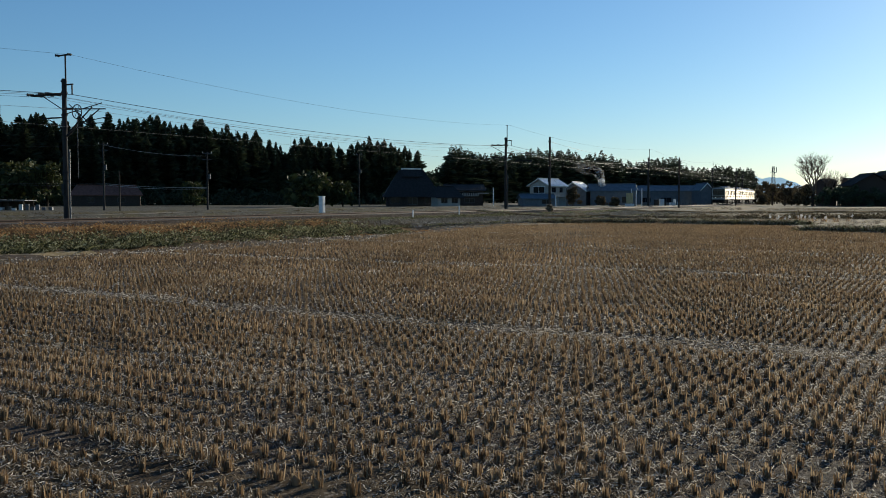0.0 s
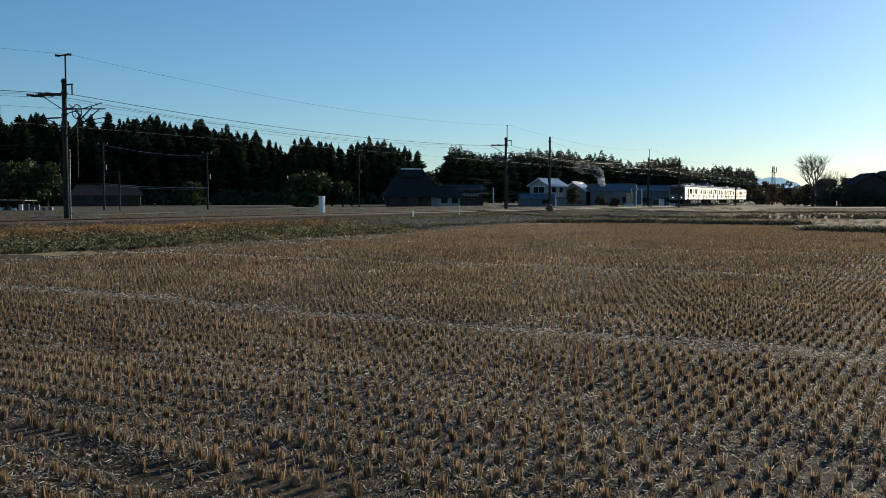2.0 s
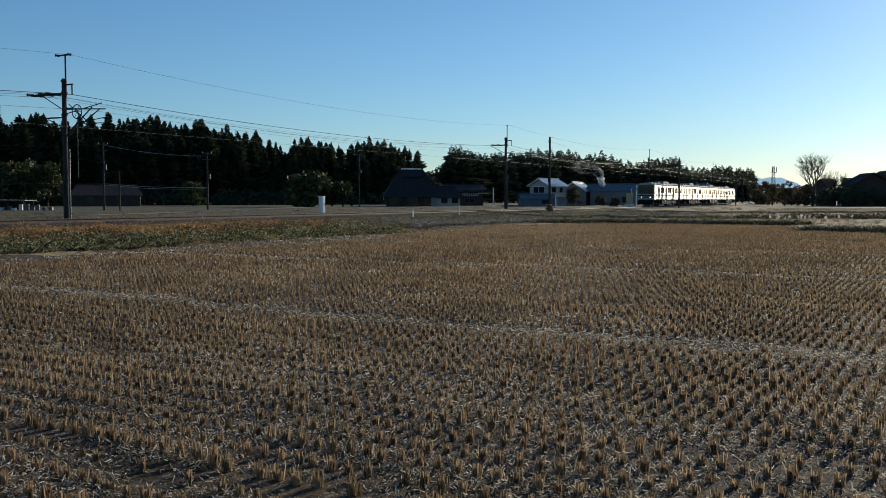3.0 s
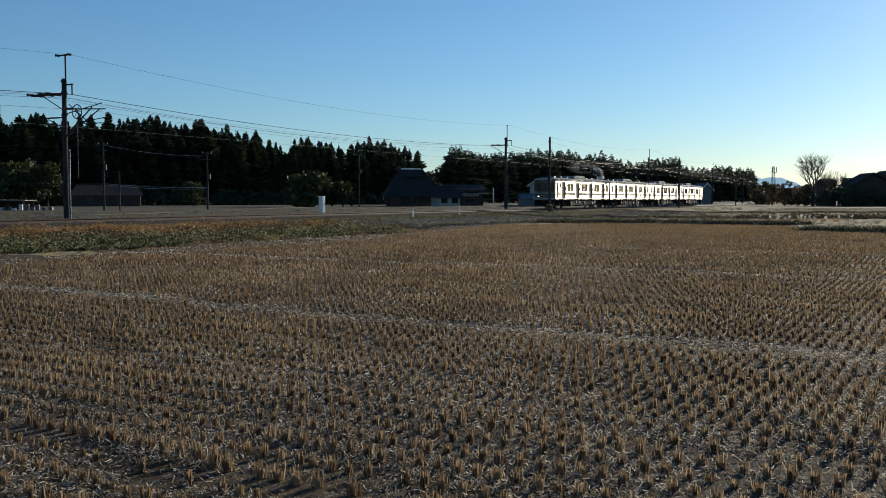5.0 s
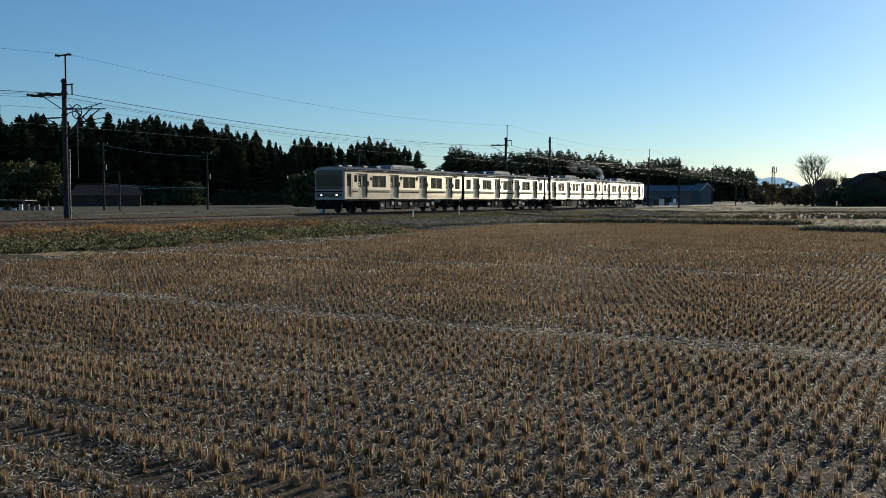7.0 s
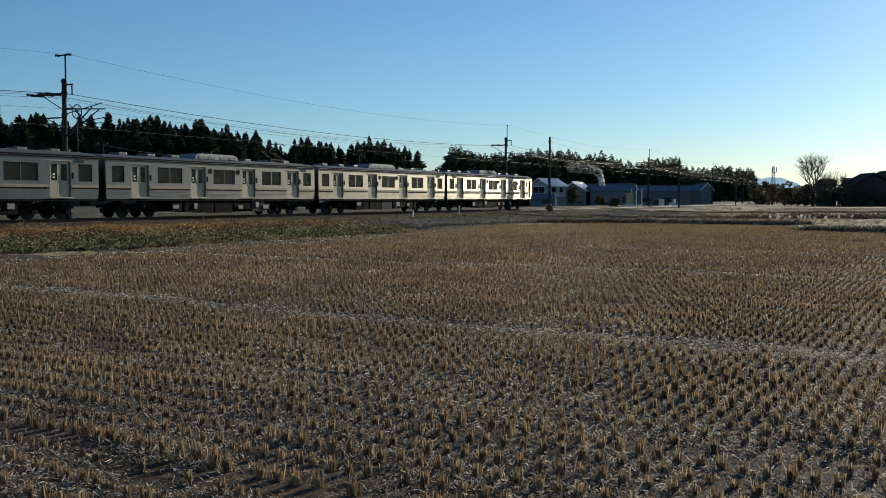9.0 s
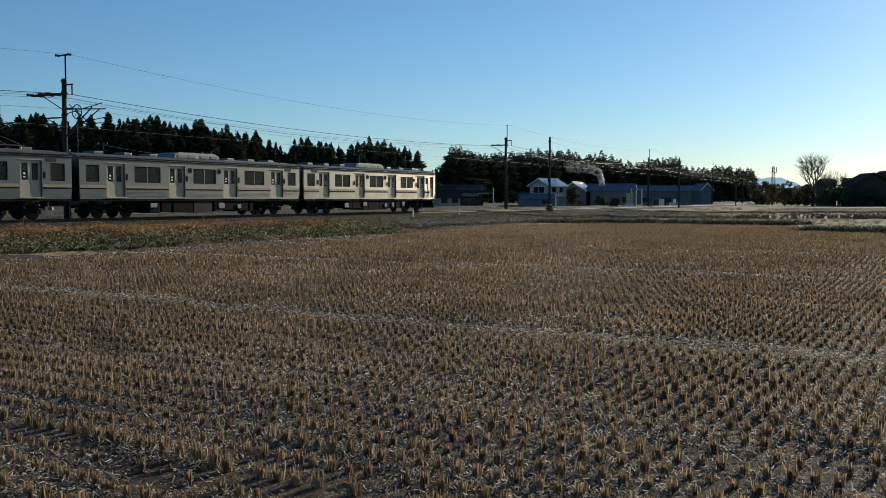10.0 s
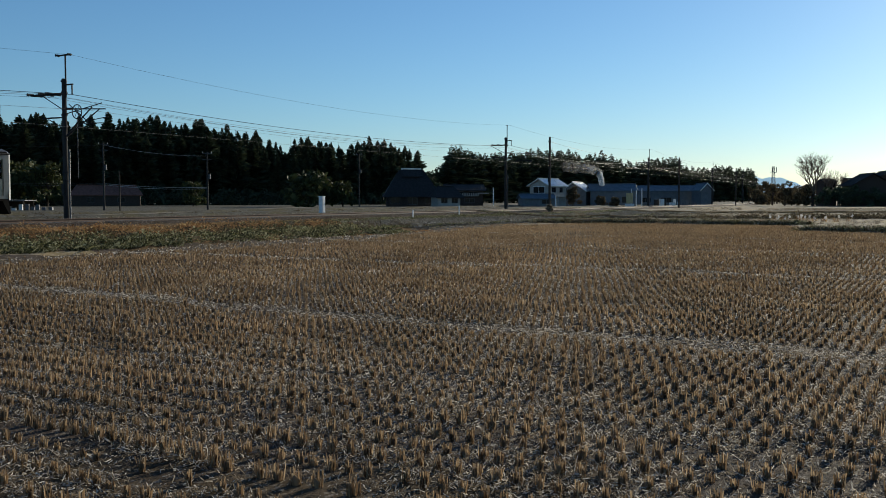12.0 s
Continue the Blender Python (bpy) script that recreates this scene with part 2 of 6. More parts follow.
def lay_ground():
    ss = np.concatenate([np.linspace(-3000, -120, 14), np.arange(-100, 20, 2.0), np.arange(20, 130, 1.0), np.arange(130, 320, 4.0), np.linspace(330, 4200, 30)])
    bb = np.concatenate([np.linspace(-3500, -160, 12), np.arange(-140, -62, 4.0), np.arange(-62, -16, 1.0), np.arange(-16, 10, 0.5), np.arange(10, 60, 4.0), np.linspace(66, 3500, 24)])
    s, b = np.meshgrid(ss, bb, indexing="ij")
    off = GAP + b + bend(s)
    x, y = TRK[0] * s + NRM[0] * off, TRK[1] * s + NRM[1] * off
    z = land(x, y)
    v = np.stack([x, y, z], -1).reshape(-1, 3)
    n, m = s.shape
    i = (np.arange(n - 1)[:, None] * m + np.arange(m - 1)).ravel()
    f = np.stack([i, i + m, i + m + 1, i + 1], 1)
    ob = polys("ground", v, f, M_SOIL, True)
    ob.data.materials.append(M_GRASS)
    ob.data.materials.append(M_FAR)
    ob.data.materials.append(M_BEYOND)
    ob.data.materials.append(M_PLOUGH)
    c = v[f].mean(1)
    cb = lateral(c[:, 0], c[:, 1])
    cs = c[:, 0] * TRK[0] + c[:, 1] * TRK[1]
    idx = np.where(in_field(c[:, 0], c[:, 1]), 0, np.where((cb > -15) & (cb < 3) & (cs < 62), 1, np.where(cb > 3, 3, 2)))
    idx = np.where((idx != 0) & (cb > -14.5) & (cb < -3.7) & (cs > 50 - 0.7 * (cb + 8)) & (cs < 135), 4, idx)
    ob.data.polygons.foreach_set("material_index", idx.astype(np.int32))
    tagged(ob, "frosty harvested paddy ground with withered grass banks", "ground", kind="structure")


lay_ground()

# rows of the crop: ROW runs along them, ACROSS counts them
ROW, ACROSS = np.array([-0.838, 0.546]), np.array([0.546, 0.838])
STRIPS = [1.6, 12.75, 24.6, 36.3, 47.8]       # bare wheel strips between the harvested bands


def bare_soil(x, y):
    """Distance to the two short wheel ruts of bare dark soil."""
    w = ACROSS[0] * x + ACROSS[1] * y + 0.12 * np.sin(x * 2.1) + 0.06 * np.sin(x * 5.3 + y)
    return np.where(x < 0.6, np.abs(w - 4.72), np.where(x > 1.2, np.abs(w - 7.2), 1.0))


def stubble_edge(x, y):
    """How far the stubble reaches towards the railway; a bare headland lies beyond it."""
    return np.interp(TRK[0] * x + TRK[1] * y, [10, 40, 56, 70], [-18.6, -17.6, -14.9, -12.6]) + 0.35 * np.sin(x * 1.1 + y * 0.7)


def strip_gap(x, w):
    """Distance to the nearest wheel strip; the second one bows a little."""
    return np.min([np.abs(w - c - (0.10 * np.clip(x, -9, 12) if c == 24.6 else 0.0)) for c in STRIPS], axis=0)


def plant_stubble():
    rng = np.random.default_rng(4)
    u, w = np.meshgrid(np.arange(-70, 60, 0.165), np.arange(-4, 76, 0.41), indexing="ij")
    u, w = u.ravel(), w.ravel()
    line_no = np.round((w + 4) / 0.41).astype(int)
    turn_no = line_no // 6                       # six lines to a pass of the planter
    tall = rng.uniform(0.82, 1.14, line_no.max() + 1)
    tall[20:23] = 0.8, 0.7, 1.2               # the rut's own short lines and the tall one above it
    tall = tall[line_no]
    u = u + rng.normal(0, 0.008, u.size) + rng.uniform(0, 0.165, turn_no.max() + 1)[turn_no] + 0.03 * (line_no % 6)
    w = w + rng.normal(0, 0.012, w.size) + 0.05 * np.sin(u * 0.23 + turn_no)
    x, y = ROW[0] * u + ACROSS[0] * w, ROW[1] * u + ACROSS[1] * w
    bare = strip_gap(x, w)
    rut = bare_soil(x, y)
    lump = np.sin(x * 0.9 + 1.3 * np.sin(y * 0.5)) * np.sin(y * 0.8 - 0.4)
    keep = in_field(x, y) & (y > 4.5) & (np.abs(x) < 0.62 * y + 2.5) & ((bare > 0.40) | (rng.random(x.size) < 0.10)) & ((rut > 0.19) | (rng.random(x.size) < 0.3)) & (rng.random(x.size) < 0.97)
    keep &= (lateral(x, y) < stubble_edge(x, y)) | ((lateral(x, y) < -15.0) & (rng.random(x.size) < 0.12))
    x, y, lump, tall = x[keep], y[keep], lump[keep], tall[keep]
    dist = np.hypot(x, y)
    z = land(x, y)
    size = np.clip(rng.normal(1.0, 0.08, x.size) + 0.10 * lump, 0.45, 1.5) * tall
    # the clumps: six-sided bundles with ragged tops, splayed a little
    cx, cy, cz, csize, cdist = (a[dist < 85] for a in (x, y, z, size, dist))
    m = cx.size
    ang = rng.uniform(0, 6.28, m)[:, None] + np.arange(6) * (np.pi / 3) + rng.normal(0, 0.15, (m, 6))
    core = np.interp(cdist, [12, 20, 42], [0.60, 0.60, 0.55]) * csize
    r0 = (0.025 * core)[:, None] * rng.uniform(0.8, 1.2, (m, 6))
    r1 = (0.037 * core)[:, None] * rng.uniform(0.75, 1.3, (m, 6))
    lean = rng.normal(0, 0.012, (m, 2))
    hgt = (0.108 * core)[:, None] * rng.uniform(0.65, 1.25, (m, 6))
    low = np.stack([cx[:, None] + r0 * np.cos(ang), cy[:, None] + r0 * np.sin(ang), np.repeat(cz[:, None] - 0.02, 6, 1)], -1)
    top = np.stack([cx[:, None] + lean[:, :1] + r1 * np.cos(ang), cy[:, None] + lean[:, 1:] + r1 * np.sin(ang), cz[:, None] + hgt], -1)
    v = np.concatenate([low, top], 1).reshape(-1, 3)
    one = np.array([[i, (i + 1) % 6, 6 + (i + 1) % 6, 6 + i] for i in range(6)] + [[6, 7, 8, 9], [6, 9, 10, 11]])
    f = (np.arange(m)[:, None, None] * 12 + one[None]).reshape(-1, 4)
    ob = polys("rice_stubble", v, f, M_STUB)
    tagged(ob, "rows of cut tan rice stubble standing in frosty soil", "stubble", kind="stuff")
    for name, lo, hi, stalks, width in (("near", 0, 15, 40, 0.007), ("mid", 15, 24, 24, 0.010), ("far", 24, 200, 10, 0.018)):
        pick = (dist >= lo) & (dist < hi)
        px, py, pz, ps = (np.repeat(a[pick], stalks) for a in (x, y, z, size))
        n = px.size
        ang, rad = rng.uniform(0, 2 * np.pi, n), 0.035 * np.sqrt(rng.random(n)) * ps
        base = np.stack([px + rad * np.cos(ang), py + rad * np.sin(ang), pz - 0.015], 1)
        lean = rng.normal(0, 0.09, (n, 2)) + 0.07 * np.stack([np.cos(ang), np.sin(ang)], 1) * (rad / 0.04)[:, None]
        h = ps * rng.uniform(0.055, 0.128, n)
        tip = base + np.stack([lean[:, 0] * h, lean[:, 1] * h, h + 0.015], 1)
        ob = blade_field("stubble_stalks", base, tip, width * rng.uniform(0.7, 1.3, n), M_STUB, 0.85)
        tagged(ob, "ragged loose stalks on the rice stubble", "stubble", kind="stuff")
    # chopped straw lying between the rows
    for lo, hi, n, wide in ((4.5, 14, 260000, 0.0065), (14, 30, 210000, 0.011), (30, 80, 130000, 0.03)):
        r = np.sqrt(rng.uniform(lo * lo, hi * hi, n))
        t = rng.uniform(-0.56, 0.56, n)
        px, py = r * np.sin(t), r * np.cos(t)
        rut = bare_soil(px, py)
        patch = np.sin(px * 2.3 + 1.1 * np.sin(py * 1.9)) * np.sin(py * 2.1 + px * 0.7) + 0.8 * np.sin(px * 9.1 + 1.7 * np.sin(py * 7.3)) * np.sin(py * 8.7 - px * 2.9)
        ok = in_field(px, py) & (lateral(px, py) < -14.6) & ((rut > 0.2) | (rng.random(n) < 0.25)) & ((patch > -0.15) | (rng.random(n) < 0.3))
        px, py = px[ok], py[ok]
        n = px.size
        a, ln = rng.uniform(0, np.pi, n), rng.uniform(0.010, 0.035, n) * (1 + wide * 30) * np.where(rng.random(n) < 0.06, 2.2, 1.0)
        p = np.stack([px, py, land(px, py) + rng.uniform(0.008, 0.04, n)], 1)
        d = np.stack([np.cos(a) * ln, np.sin(a) * ln, rng.normal(0, 0.6, n) * ln], 1)
        ob = blade_field("straw_litter", p - d / 2, p + d / 2, wide * rng.uniform(0.6, 1.4, n), M_STRAW, 0.9)
        tagged(ob, "frosted chopped straw scattered between stubble rows", "straw", kind="stuff")
    # thicker straw along the harvester's wheel strips
    for c, n, wide in ((12.75, 22000, 0.008), (24.6, 16000, 0.018), (36.3, 12000, 0.03), (47.8, 9000, 0.035)):
        u, w = rng.uniform(-45, 40, n), c + rng.normal(0, 0.25, n)
        if c == 24.6:
            w = w + 0.10 * np.clip(ROW[0] * u + ACROSS[0] * w, -9, 12)
        px, py = ROW[0] * u + ACROSS[0] * w, ROW[1] * u + ACROSS[1] * w
        ok = in_field(px, py) & (lateral(px, py) < -14.6) & (np.abs(px) < 0.55 * py)
        px, py = px[ok], py[ok]
        n = px.size
        a, ln = rng.uniform(0, np.pi, n), rng.uniform(0.03, 0.11, n)
        p = np.stack([px, py, land(px, py) + rng.uniform(0.01, 0.04, n)], 1)
        d = np.stack([np.cos(a) * ln, np.sin(a) * ln, rng.normal(0, 0.2, n) * ln], 1)
        ob = blade_field("strip_straw", p - d / 2, p + d / 2, wide * rng.uniform(0.6, 1.4, n), M_STRAW, 0.9)
        tagged(ob, "frosted straw lying thick along a wheel strip", "straw", kind="stuff")


plant_stubble()


def grass_band(name, label, mat, n, s_range, b_range, height, width, seed, lean=0.5, clump=6, lumpy=None):
    rng = np.random.default_rng(seed)
    cs, cb = rng.uniform(*s_range, n), rng.uniform(*b_range, n)
    if lumpy is not None:
        patch = np.sin(cs * 0.9 + 1.7 * np.sin(cb * 0.8)) * np.sin(cb * 1.3 + 0.7 * np.sin(cs * 0.33)) + 0.4 * np.sin(cs * 2.7 + cb * 1.9)
        cs, cb = cs[patch > lumpy], cb[patch > lumpy]
        n = len(cs)
    s = np.repeat(cs, clump) + rng.normal(0, 0.10, n * clump)
    b = np.repeat(cb, clump) + rng.normal(0, 0.10, n * clump)
    off = GAP + b + bend(s)
    x, y = TRK[0] * s + NRM[0] * off, TRK[1] * s + NRM[1] * off
    ok = ~(in_field(x, y) & (b < -14.9))
    x, y = x[ok], y[ok]
    m = x.size
    h = height * rng.uniform(0.35, 1.2, m) * (0.75 + 0.35 * np.sin(x * 0.8) * np.sin(y * 0.6))
    base = np.stack([x, y, land(x, y) - 0.02], 1)
    tip = base + np.stack([rng.normal(0, lean, m) * h, rng.normal(0, lean, m) * h, h], 1)
    ob = blade_field(name, base, tip, width * rng.uniform(0.6, 1.5, m), mat, 0.25)
    return tagged(ob, label, "grass", kind="stuff")


def plant_banks():
    grass_band("green_weeds", "dark green frosted weeds on the bank foot", M_WEED, 9000, (-5, 30), (-15.0, -12.0), 0.2, 0.035, 11, 1.1, lumpy=-0.35)
    grass_band("green_weeds", "frosted green weeds along the bank foot", M_WEED, 7000, (28, 52), (-14.0, -9.0), 0.15, 0.035, 18, 1.1, lumpy=0.15)
    grass_band("green_weeds", "patchy low green weeds along the bank", M_WEED, 13000, (-5, 50), (-12.0, -6.0), 0.16, 0.035, 12, 1.1, lumpy=0.35)
    grass_band("green_weeds", "yellow-green grass edge of the ploughed strip", M_WEED, 5000, (42, 120), (-4.3, -3.3), 0.16, 0.03, 19, 0.8)
    grass_band("green_weeds", "yellow-green grass edge of the paddy", M_WEED, 5000, (50, 120), (-12.6, -11.4), 0.14, 0.03, 20, 0.8, lumpy=-0.3)
    grass_band("dry_grass", "withered brown grass on the railway bank", M_DRY, 12000, (-12, 50), (-7.5, -3.4), 0.2, 0.03, 13, 0.9, lumpy=-0.3)
    grass_band("dry_grass", "withered brown grass low on the railway bank", M_DRY, 5000, (-12, 54), (-11.5, -7.0), 0.18, 0.03, 21, 0.7, lumpy=0.2)
    grass_band("dry_grass", "short withered grass beside the ditch", M_DRY, 1500, (30, 110), (-14.6, -12.5), 0.09, 0.03, 14, 0.8)
    grass_band("dry_grass", "withered grass strips on the far paddies", M_PALEGRASS, 9000, (75, 220), (-45.0, -13.2), 0.12, 0.05, 15, 0.8)
    grass_band("dry_grass", "withered grass beyond the railway", M_PALEGRASS, 5000, (-10, 190), (2.6, 26.0), 0.16, 0.05, 16, 0.8)
    grass_band("brown_tufts", "dark brown weed tufts dotted on the bank", M_SHRUB, 1800, (-5, 56), (-12.5, -4.5), 0.28, 0.04, 17, 0.9, clump=16, lumpy=0.0)
    grass_band("fallow_weeds", "dark brown weeds in patches on the fallow paddies", M_SHRUB, 7000, (-20, 190), (3.2, 60.0), 0.2, 0.08, 71, 0.8, lumpy=0.3)
    grass_band("fallow_grass", "pale dead grass in patches on the fallow paddies", M_PALEGRASS, 5000, (-20, 190), (5.0, 40.0), 0.14, 0.06, 72, 0.8, lumpy=0.4)
    for k, (b, n) in enumerate(((4.2, 1500), (9.0, 2500), (26.0, 2500), (48.0, 2500))):
        grass_band("levee_weeds", "dark withered weeds along a levee", M_SHRUB, n, (-20, 200), (b - 0.5, b + 0.5), 0.28, 0.06, 60 + k, 0.7)


def plough_clods():
    """Rough clods thrown up on the ploughed strip beside the line."""
    rng = np.random.default_rng(41)
    n = 22000
    s, b = rng.uniform(45, 132, n), rng.uniform(-13.5, -3.8, n)
    ok = s > 50 - 0.7 * (b + 8)
    s, b = s[ok], b[ok]
    off = GAP + b + bend(s)
    x, y = TRK[0] * s + NRM[0] * off, TRK[1] * s + NRM[1] * off
    x, y = x[~in_field(x, y)], y[~in_field(x, y)]
    n = x.size
    c = np.stack([x, y, land(x, y) - 0.01], 1)
    corner = np.array([[1, 0, -.3], [-.5, .87, -.3], [-.5, -.87, -.3], [0.1, 0.1, .8]])
    turn = rng.uniform(0, 6.28, n)
    k = corner[None] * rng.uniform(0.05, 0.16, (n, 1, 3))
    v = np.stack([k[..., 0] * np.cos(turn)[:, None] - k[..., 1] * np.sin(turn)[:, None], k[..., 0] * np.sin(turn)[:, None] + k[..., 1] * np.cos(turn)[:, None], k[..., 2]], -1) + c[:, None]
    f = (np.arange(n)[:, None, None] * 4 + np.array([[0, 1, 3], [1, 2, 3], [2, 0, 3]])[None]).reshape(-1, 3)
    tagged(polys("soil_clods", v.reshape(-1, 3), f, M_CLOD), "grey clods of ploughed soil beside the railway", "soil", kind="stuff")


plant_banks()
plough_clods()


# ---- railway ----
def lay_track():
    ss = np.concatenate([np.arange(-60, 240, 2.0), np.arange(240, 560, 8.0)])
    prof = [(-2.7, -0.42), (-1.75, -0.20), (1.75, -0.20), (2.7, -0.42)]
    v = np.array([[*line(s, o, z)] for s in ss for o, z in prof])
    m = len(prof)
    i = (np.arange(len(ss) - 1)[:, None] * m + np.arange(m - 1)).ravel()
    tagged(polys("track_bed", v, np.stack([i, i + m, i + m + 1, i + 1], 1), M_BED), "brown-grey ballast bed under the rails", "track bed", kind="structure")
    prof = [(-0.062, -0.15), (-0.062, -0.135), (-0.012, -0.12), (-0.012, -0.045), (-0.034, -0.03), (-0.034, 0.0), (0.034, 0.0), (0.034, -0.03), (0.012, -0.045), (0.012, -0.12), (0.062, -0.135), (0.062, -0.15)]
    for side in (-0.5675, 0.5675):
        v = np.array([[*line(s, side + o, z)] for s in ss for o, z in prof])
        m = len(prof)
        i = (np.arange(len(ss) - 1)[:, None] * m + np.arange(m - 1)).ravel()
        tagged(polys("rail", v, np.stack([i, i + m, i + m + 1, i + 1], 1), M_RAIL), "rust-brown steel rail with a worn head", "rail", "rails of the track")
    # stones on the shoulders
    rng = np.random.default_rng(21)
    n = 26000
    s, o = rng.uniform(-10, 110, n), rng.uniform(-2.75, 2.4, n)
    c = np.array([[*line(a, b)] for a, b in zip(s, o)])
    c[:, 2] = np.interp(o, [-2.7, -1.75, 1.75, 2.7], [-0.42, -0.20, -0.20, -0.42]) + 0.01
    corner = np.array([[1, 0, -.5], [-.5, .87, -.5], [-.5, -.87, -.5], [0, 0, .8]])
    turn = rng.uniform(0, 6.28, n)
    k = corner[None] * rng.uniform(0.03, 0.06, (n, 1, 3))
    v = np.stack([k[..., 0] * np.cos(turn)[:, None] - k[..., 1] * np.sin(turn)[:, None], k[..., 0] * np.sin(turn)[:, None] + k[..., 1] * np.cos(turn)[:, None], k[..., 2]], -1) + c[:, None]
    t = np.array([[0, 1, 3], [1, 2, 3], [2, 0, 3]])
    f = (np.arange(n)[:, None, None] * 4 + t[None]).reshape(-1, 3)
    tagged(polys("ballast", v.reshape(-1, 3), f, M_BALLAST), "brown crushed stone ballast on the track shoulders", "ballast", kind="stuff")
    me = finish(box(bmesh.new(), -0.12, 0.12, -1.0, 1.0, -0.30, -0.165, 0.02), "sleeper", M_SLEEPER)
    for i in range(260):
        s = -25 + 0.62 * i
        ob = new("sleeper", me)
        ob.matrix_basis = Matrix.Translation(line(s)) @ Matrix.Rotation(along(s), 4, "Z")
        tagged(ob, "concrete sleeper half sunk in ballast", "sleeper", "sleepers of the track")


lay_track()


# ---- the train ----
def steel_mat():
    k = Nodes("brushed_stainless_steel", 0.36, 1.0, 0.5)
    streak = k.noise(1.0, 5, 0.6, (0.35, 1.0, 26.0))
    grime = k.ramp(k.noise(0.9, 5), [(0.3, (0.47, 0.405, 0.31)), (0.7, (0.60, 0.53, 0.42))])
    k.colour(k.mix(0.35, grime, k.ramp(streak, [(0.3, (0.38, 0.33, 0.26)), (0.7, (0.57, 0.51, 0.41))])))
    k.roughness(streak, 0.50, 0.57)
    k.b.inputs["Anisotropic"].default_value = 0.945
    up = k.t.nodes.new("ShaderNodeCombineXYZ")
    up.inputs[2].default_value = 1.0
    k.t.links.new(up.outputs[0], k.b.inputs["Tangent"])
    return k.mat


M_STEEL = steel_mat()
M_DOORSTEEL = plain("door_steel", (0.36, 0.31, 0.235), 0.42, 0.6, 0.5, 0.12, 2)
M_ROOFGREY = plain("train_roof_grey", (0.10, 0.097, 0.093), 0.5, 0.35, 0.5, 0.3, 1.5)
M_UNDER = plain("underfloor_black", (0.010, 0.009, 0.008), 0.9, 0.0, 0.08, 0.4, 2)
M_BOXGREY = plain("equipment_grey", (0.04, 0.038, 0.036), 0.8, 0.0, 0.15, 0.3, 2)
M_RUBBER = plain("black_rubber", (0.012, 0.012, 0.012), 0.85, 0, 0.05, 0.2, 4)
M_CABGREY = plain("cab_front_grey", (0.27, 0.275, 0.28), 0.45, 0.2, 0.4, 0.12, 2)
# sunlight on some underfloor boxes is put into this pale colour
M_EQUIPLIT = plain("sunlit_equipment_box", (0.30, 0.285, 0.255), 0.7, 0.1, 0.3, 0.25, 2)
M_FACE = plain("black_cab_face", (0.012, 0.012, 0.013), 0.25, 0, 0.5, 0.2, 2)
M_BROWN = plain("dark_brown_band", (0.02, 0.009, 0.007), 0.8, 0, 0.05, 0.2, 2)
M_CREAM = plain("cream_yellow_band", (0.34, 0.28, 0.17), 0.4, 0, 0.5, 0.1, 2)
M_AC = plain("air_conditioner_steel", (0.20, 0.20, 0.20), 0.48, 0.7, 0.5, 0.15, 2)
M_LAMP = glow("headlamp_glow", (1.0, 0.96, 0.86), 3.5)
M_REDLENS = plain("red_lens", (0.25, 0.01, 0.01), 0.2, 0, 0.5, 0.1, 5)
M_SEAT = plain("maroon_seat", (0.12, 0.04, 0.04), 0.9, 0, 0.2, 0.2, 6)
M_INNER = plain("cream_interior_panel", (0.50, 0.46, 0.38), 0.8, 0, 0.2, 0.1, 2)
M_STICKER = plain("white_sticker", (0.75, 0.74, 0.70), 0.5, 0, 0.4, 0.05, 8)
gk = Nodes("tinted_window_glass", 0.04, 0.0, 0.5)
gk.colour((0.17, 0.165, 0.14))
gk.b.inputs["Transmission Weight"].default_value = 0.85
gk.b.inputs["IOR"].default_value = 1.2
M_GLASS = gk.mat
M_HOUSEGLASS = plain("dark_window_glass", (0.012, 0.013, 0.015), 0.12, 0, 0.25, 0.2, 2)

TUCK = 0.07                                 # how far the lower side leans inwards per metre, added to darken its reflection
LEN, HALF = 19.5, 1.40
DOORS = [-7.2, -2.4, 2.4, 7.2]
ZB, ZT = 1.04, 3.30                          # the side panel's foot and the gutter


def side_openings(cab):
    """(centre, half width, foot, head, kind) along a car's side; the cab is at -x."""
    ops = [(d, 0.66, 1.20, 3.10, "door") for d in DOORS]
    ops += [(m, 1.02, 2.05, 2.98, "wide") for m in (-4.8, 0.0, 4.8)]
    ops += [(8.85, 0.46, 2.05, 2.98, "end")]
    if cab:
        ops += [(-9.13, 0.30, 1.25, 3.08, "cabdoor"), (-8.22, 0.21, 2.45, 2.98, "slot")]
    else:
        ops += [(-8.85, 0.46, 2.05, 2.98, "end")]
    return sorted(ops)


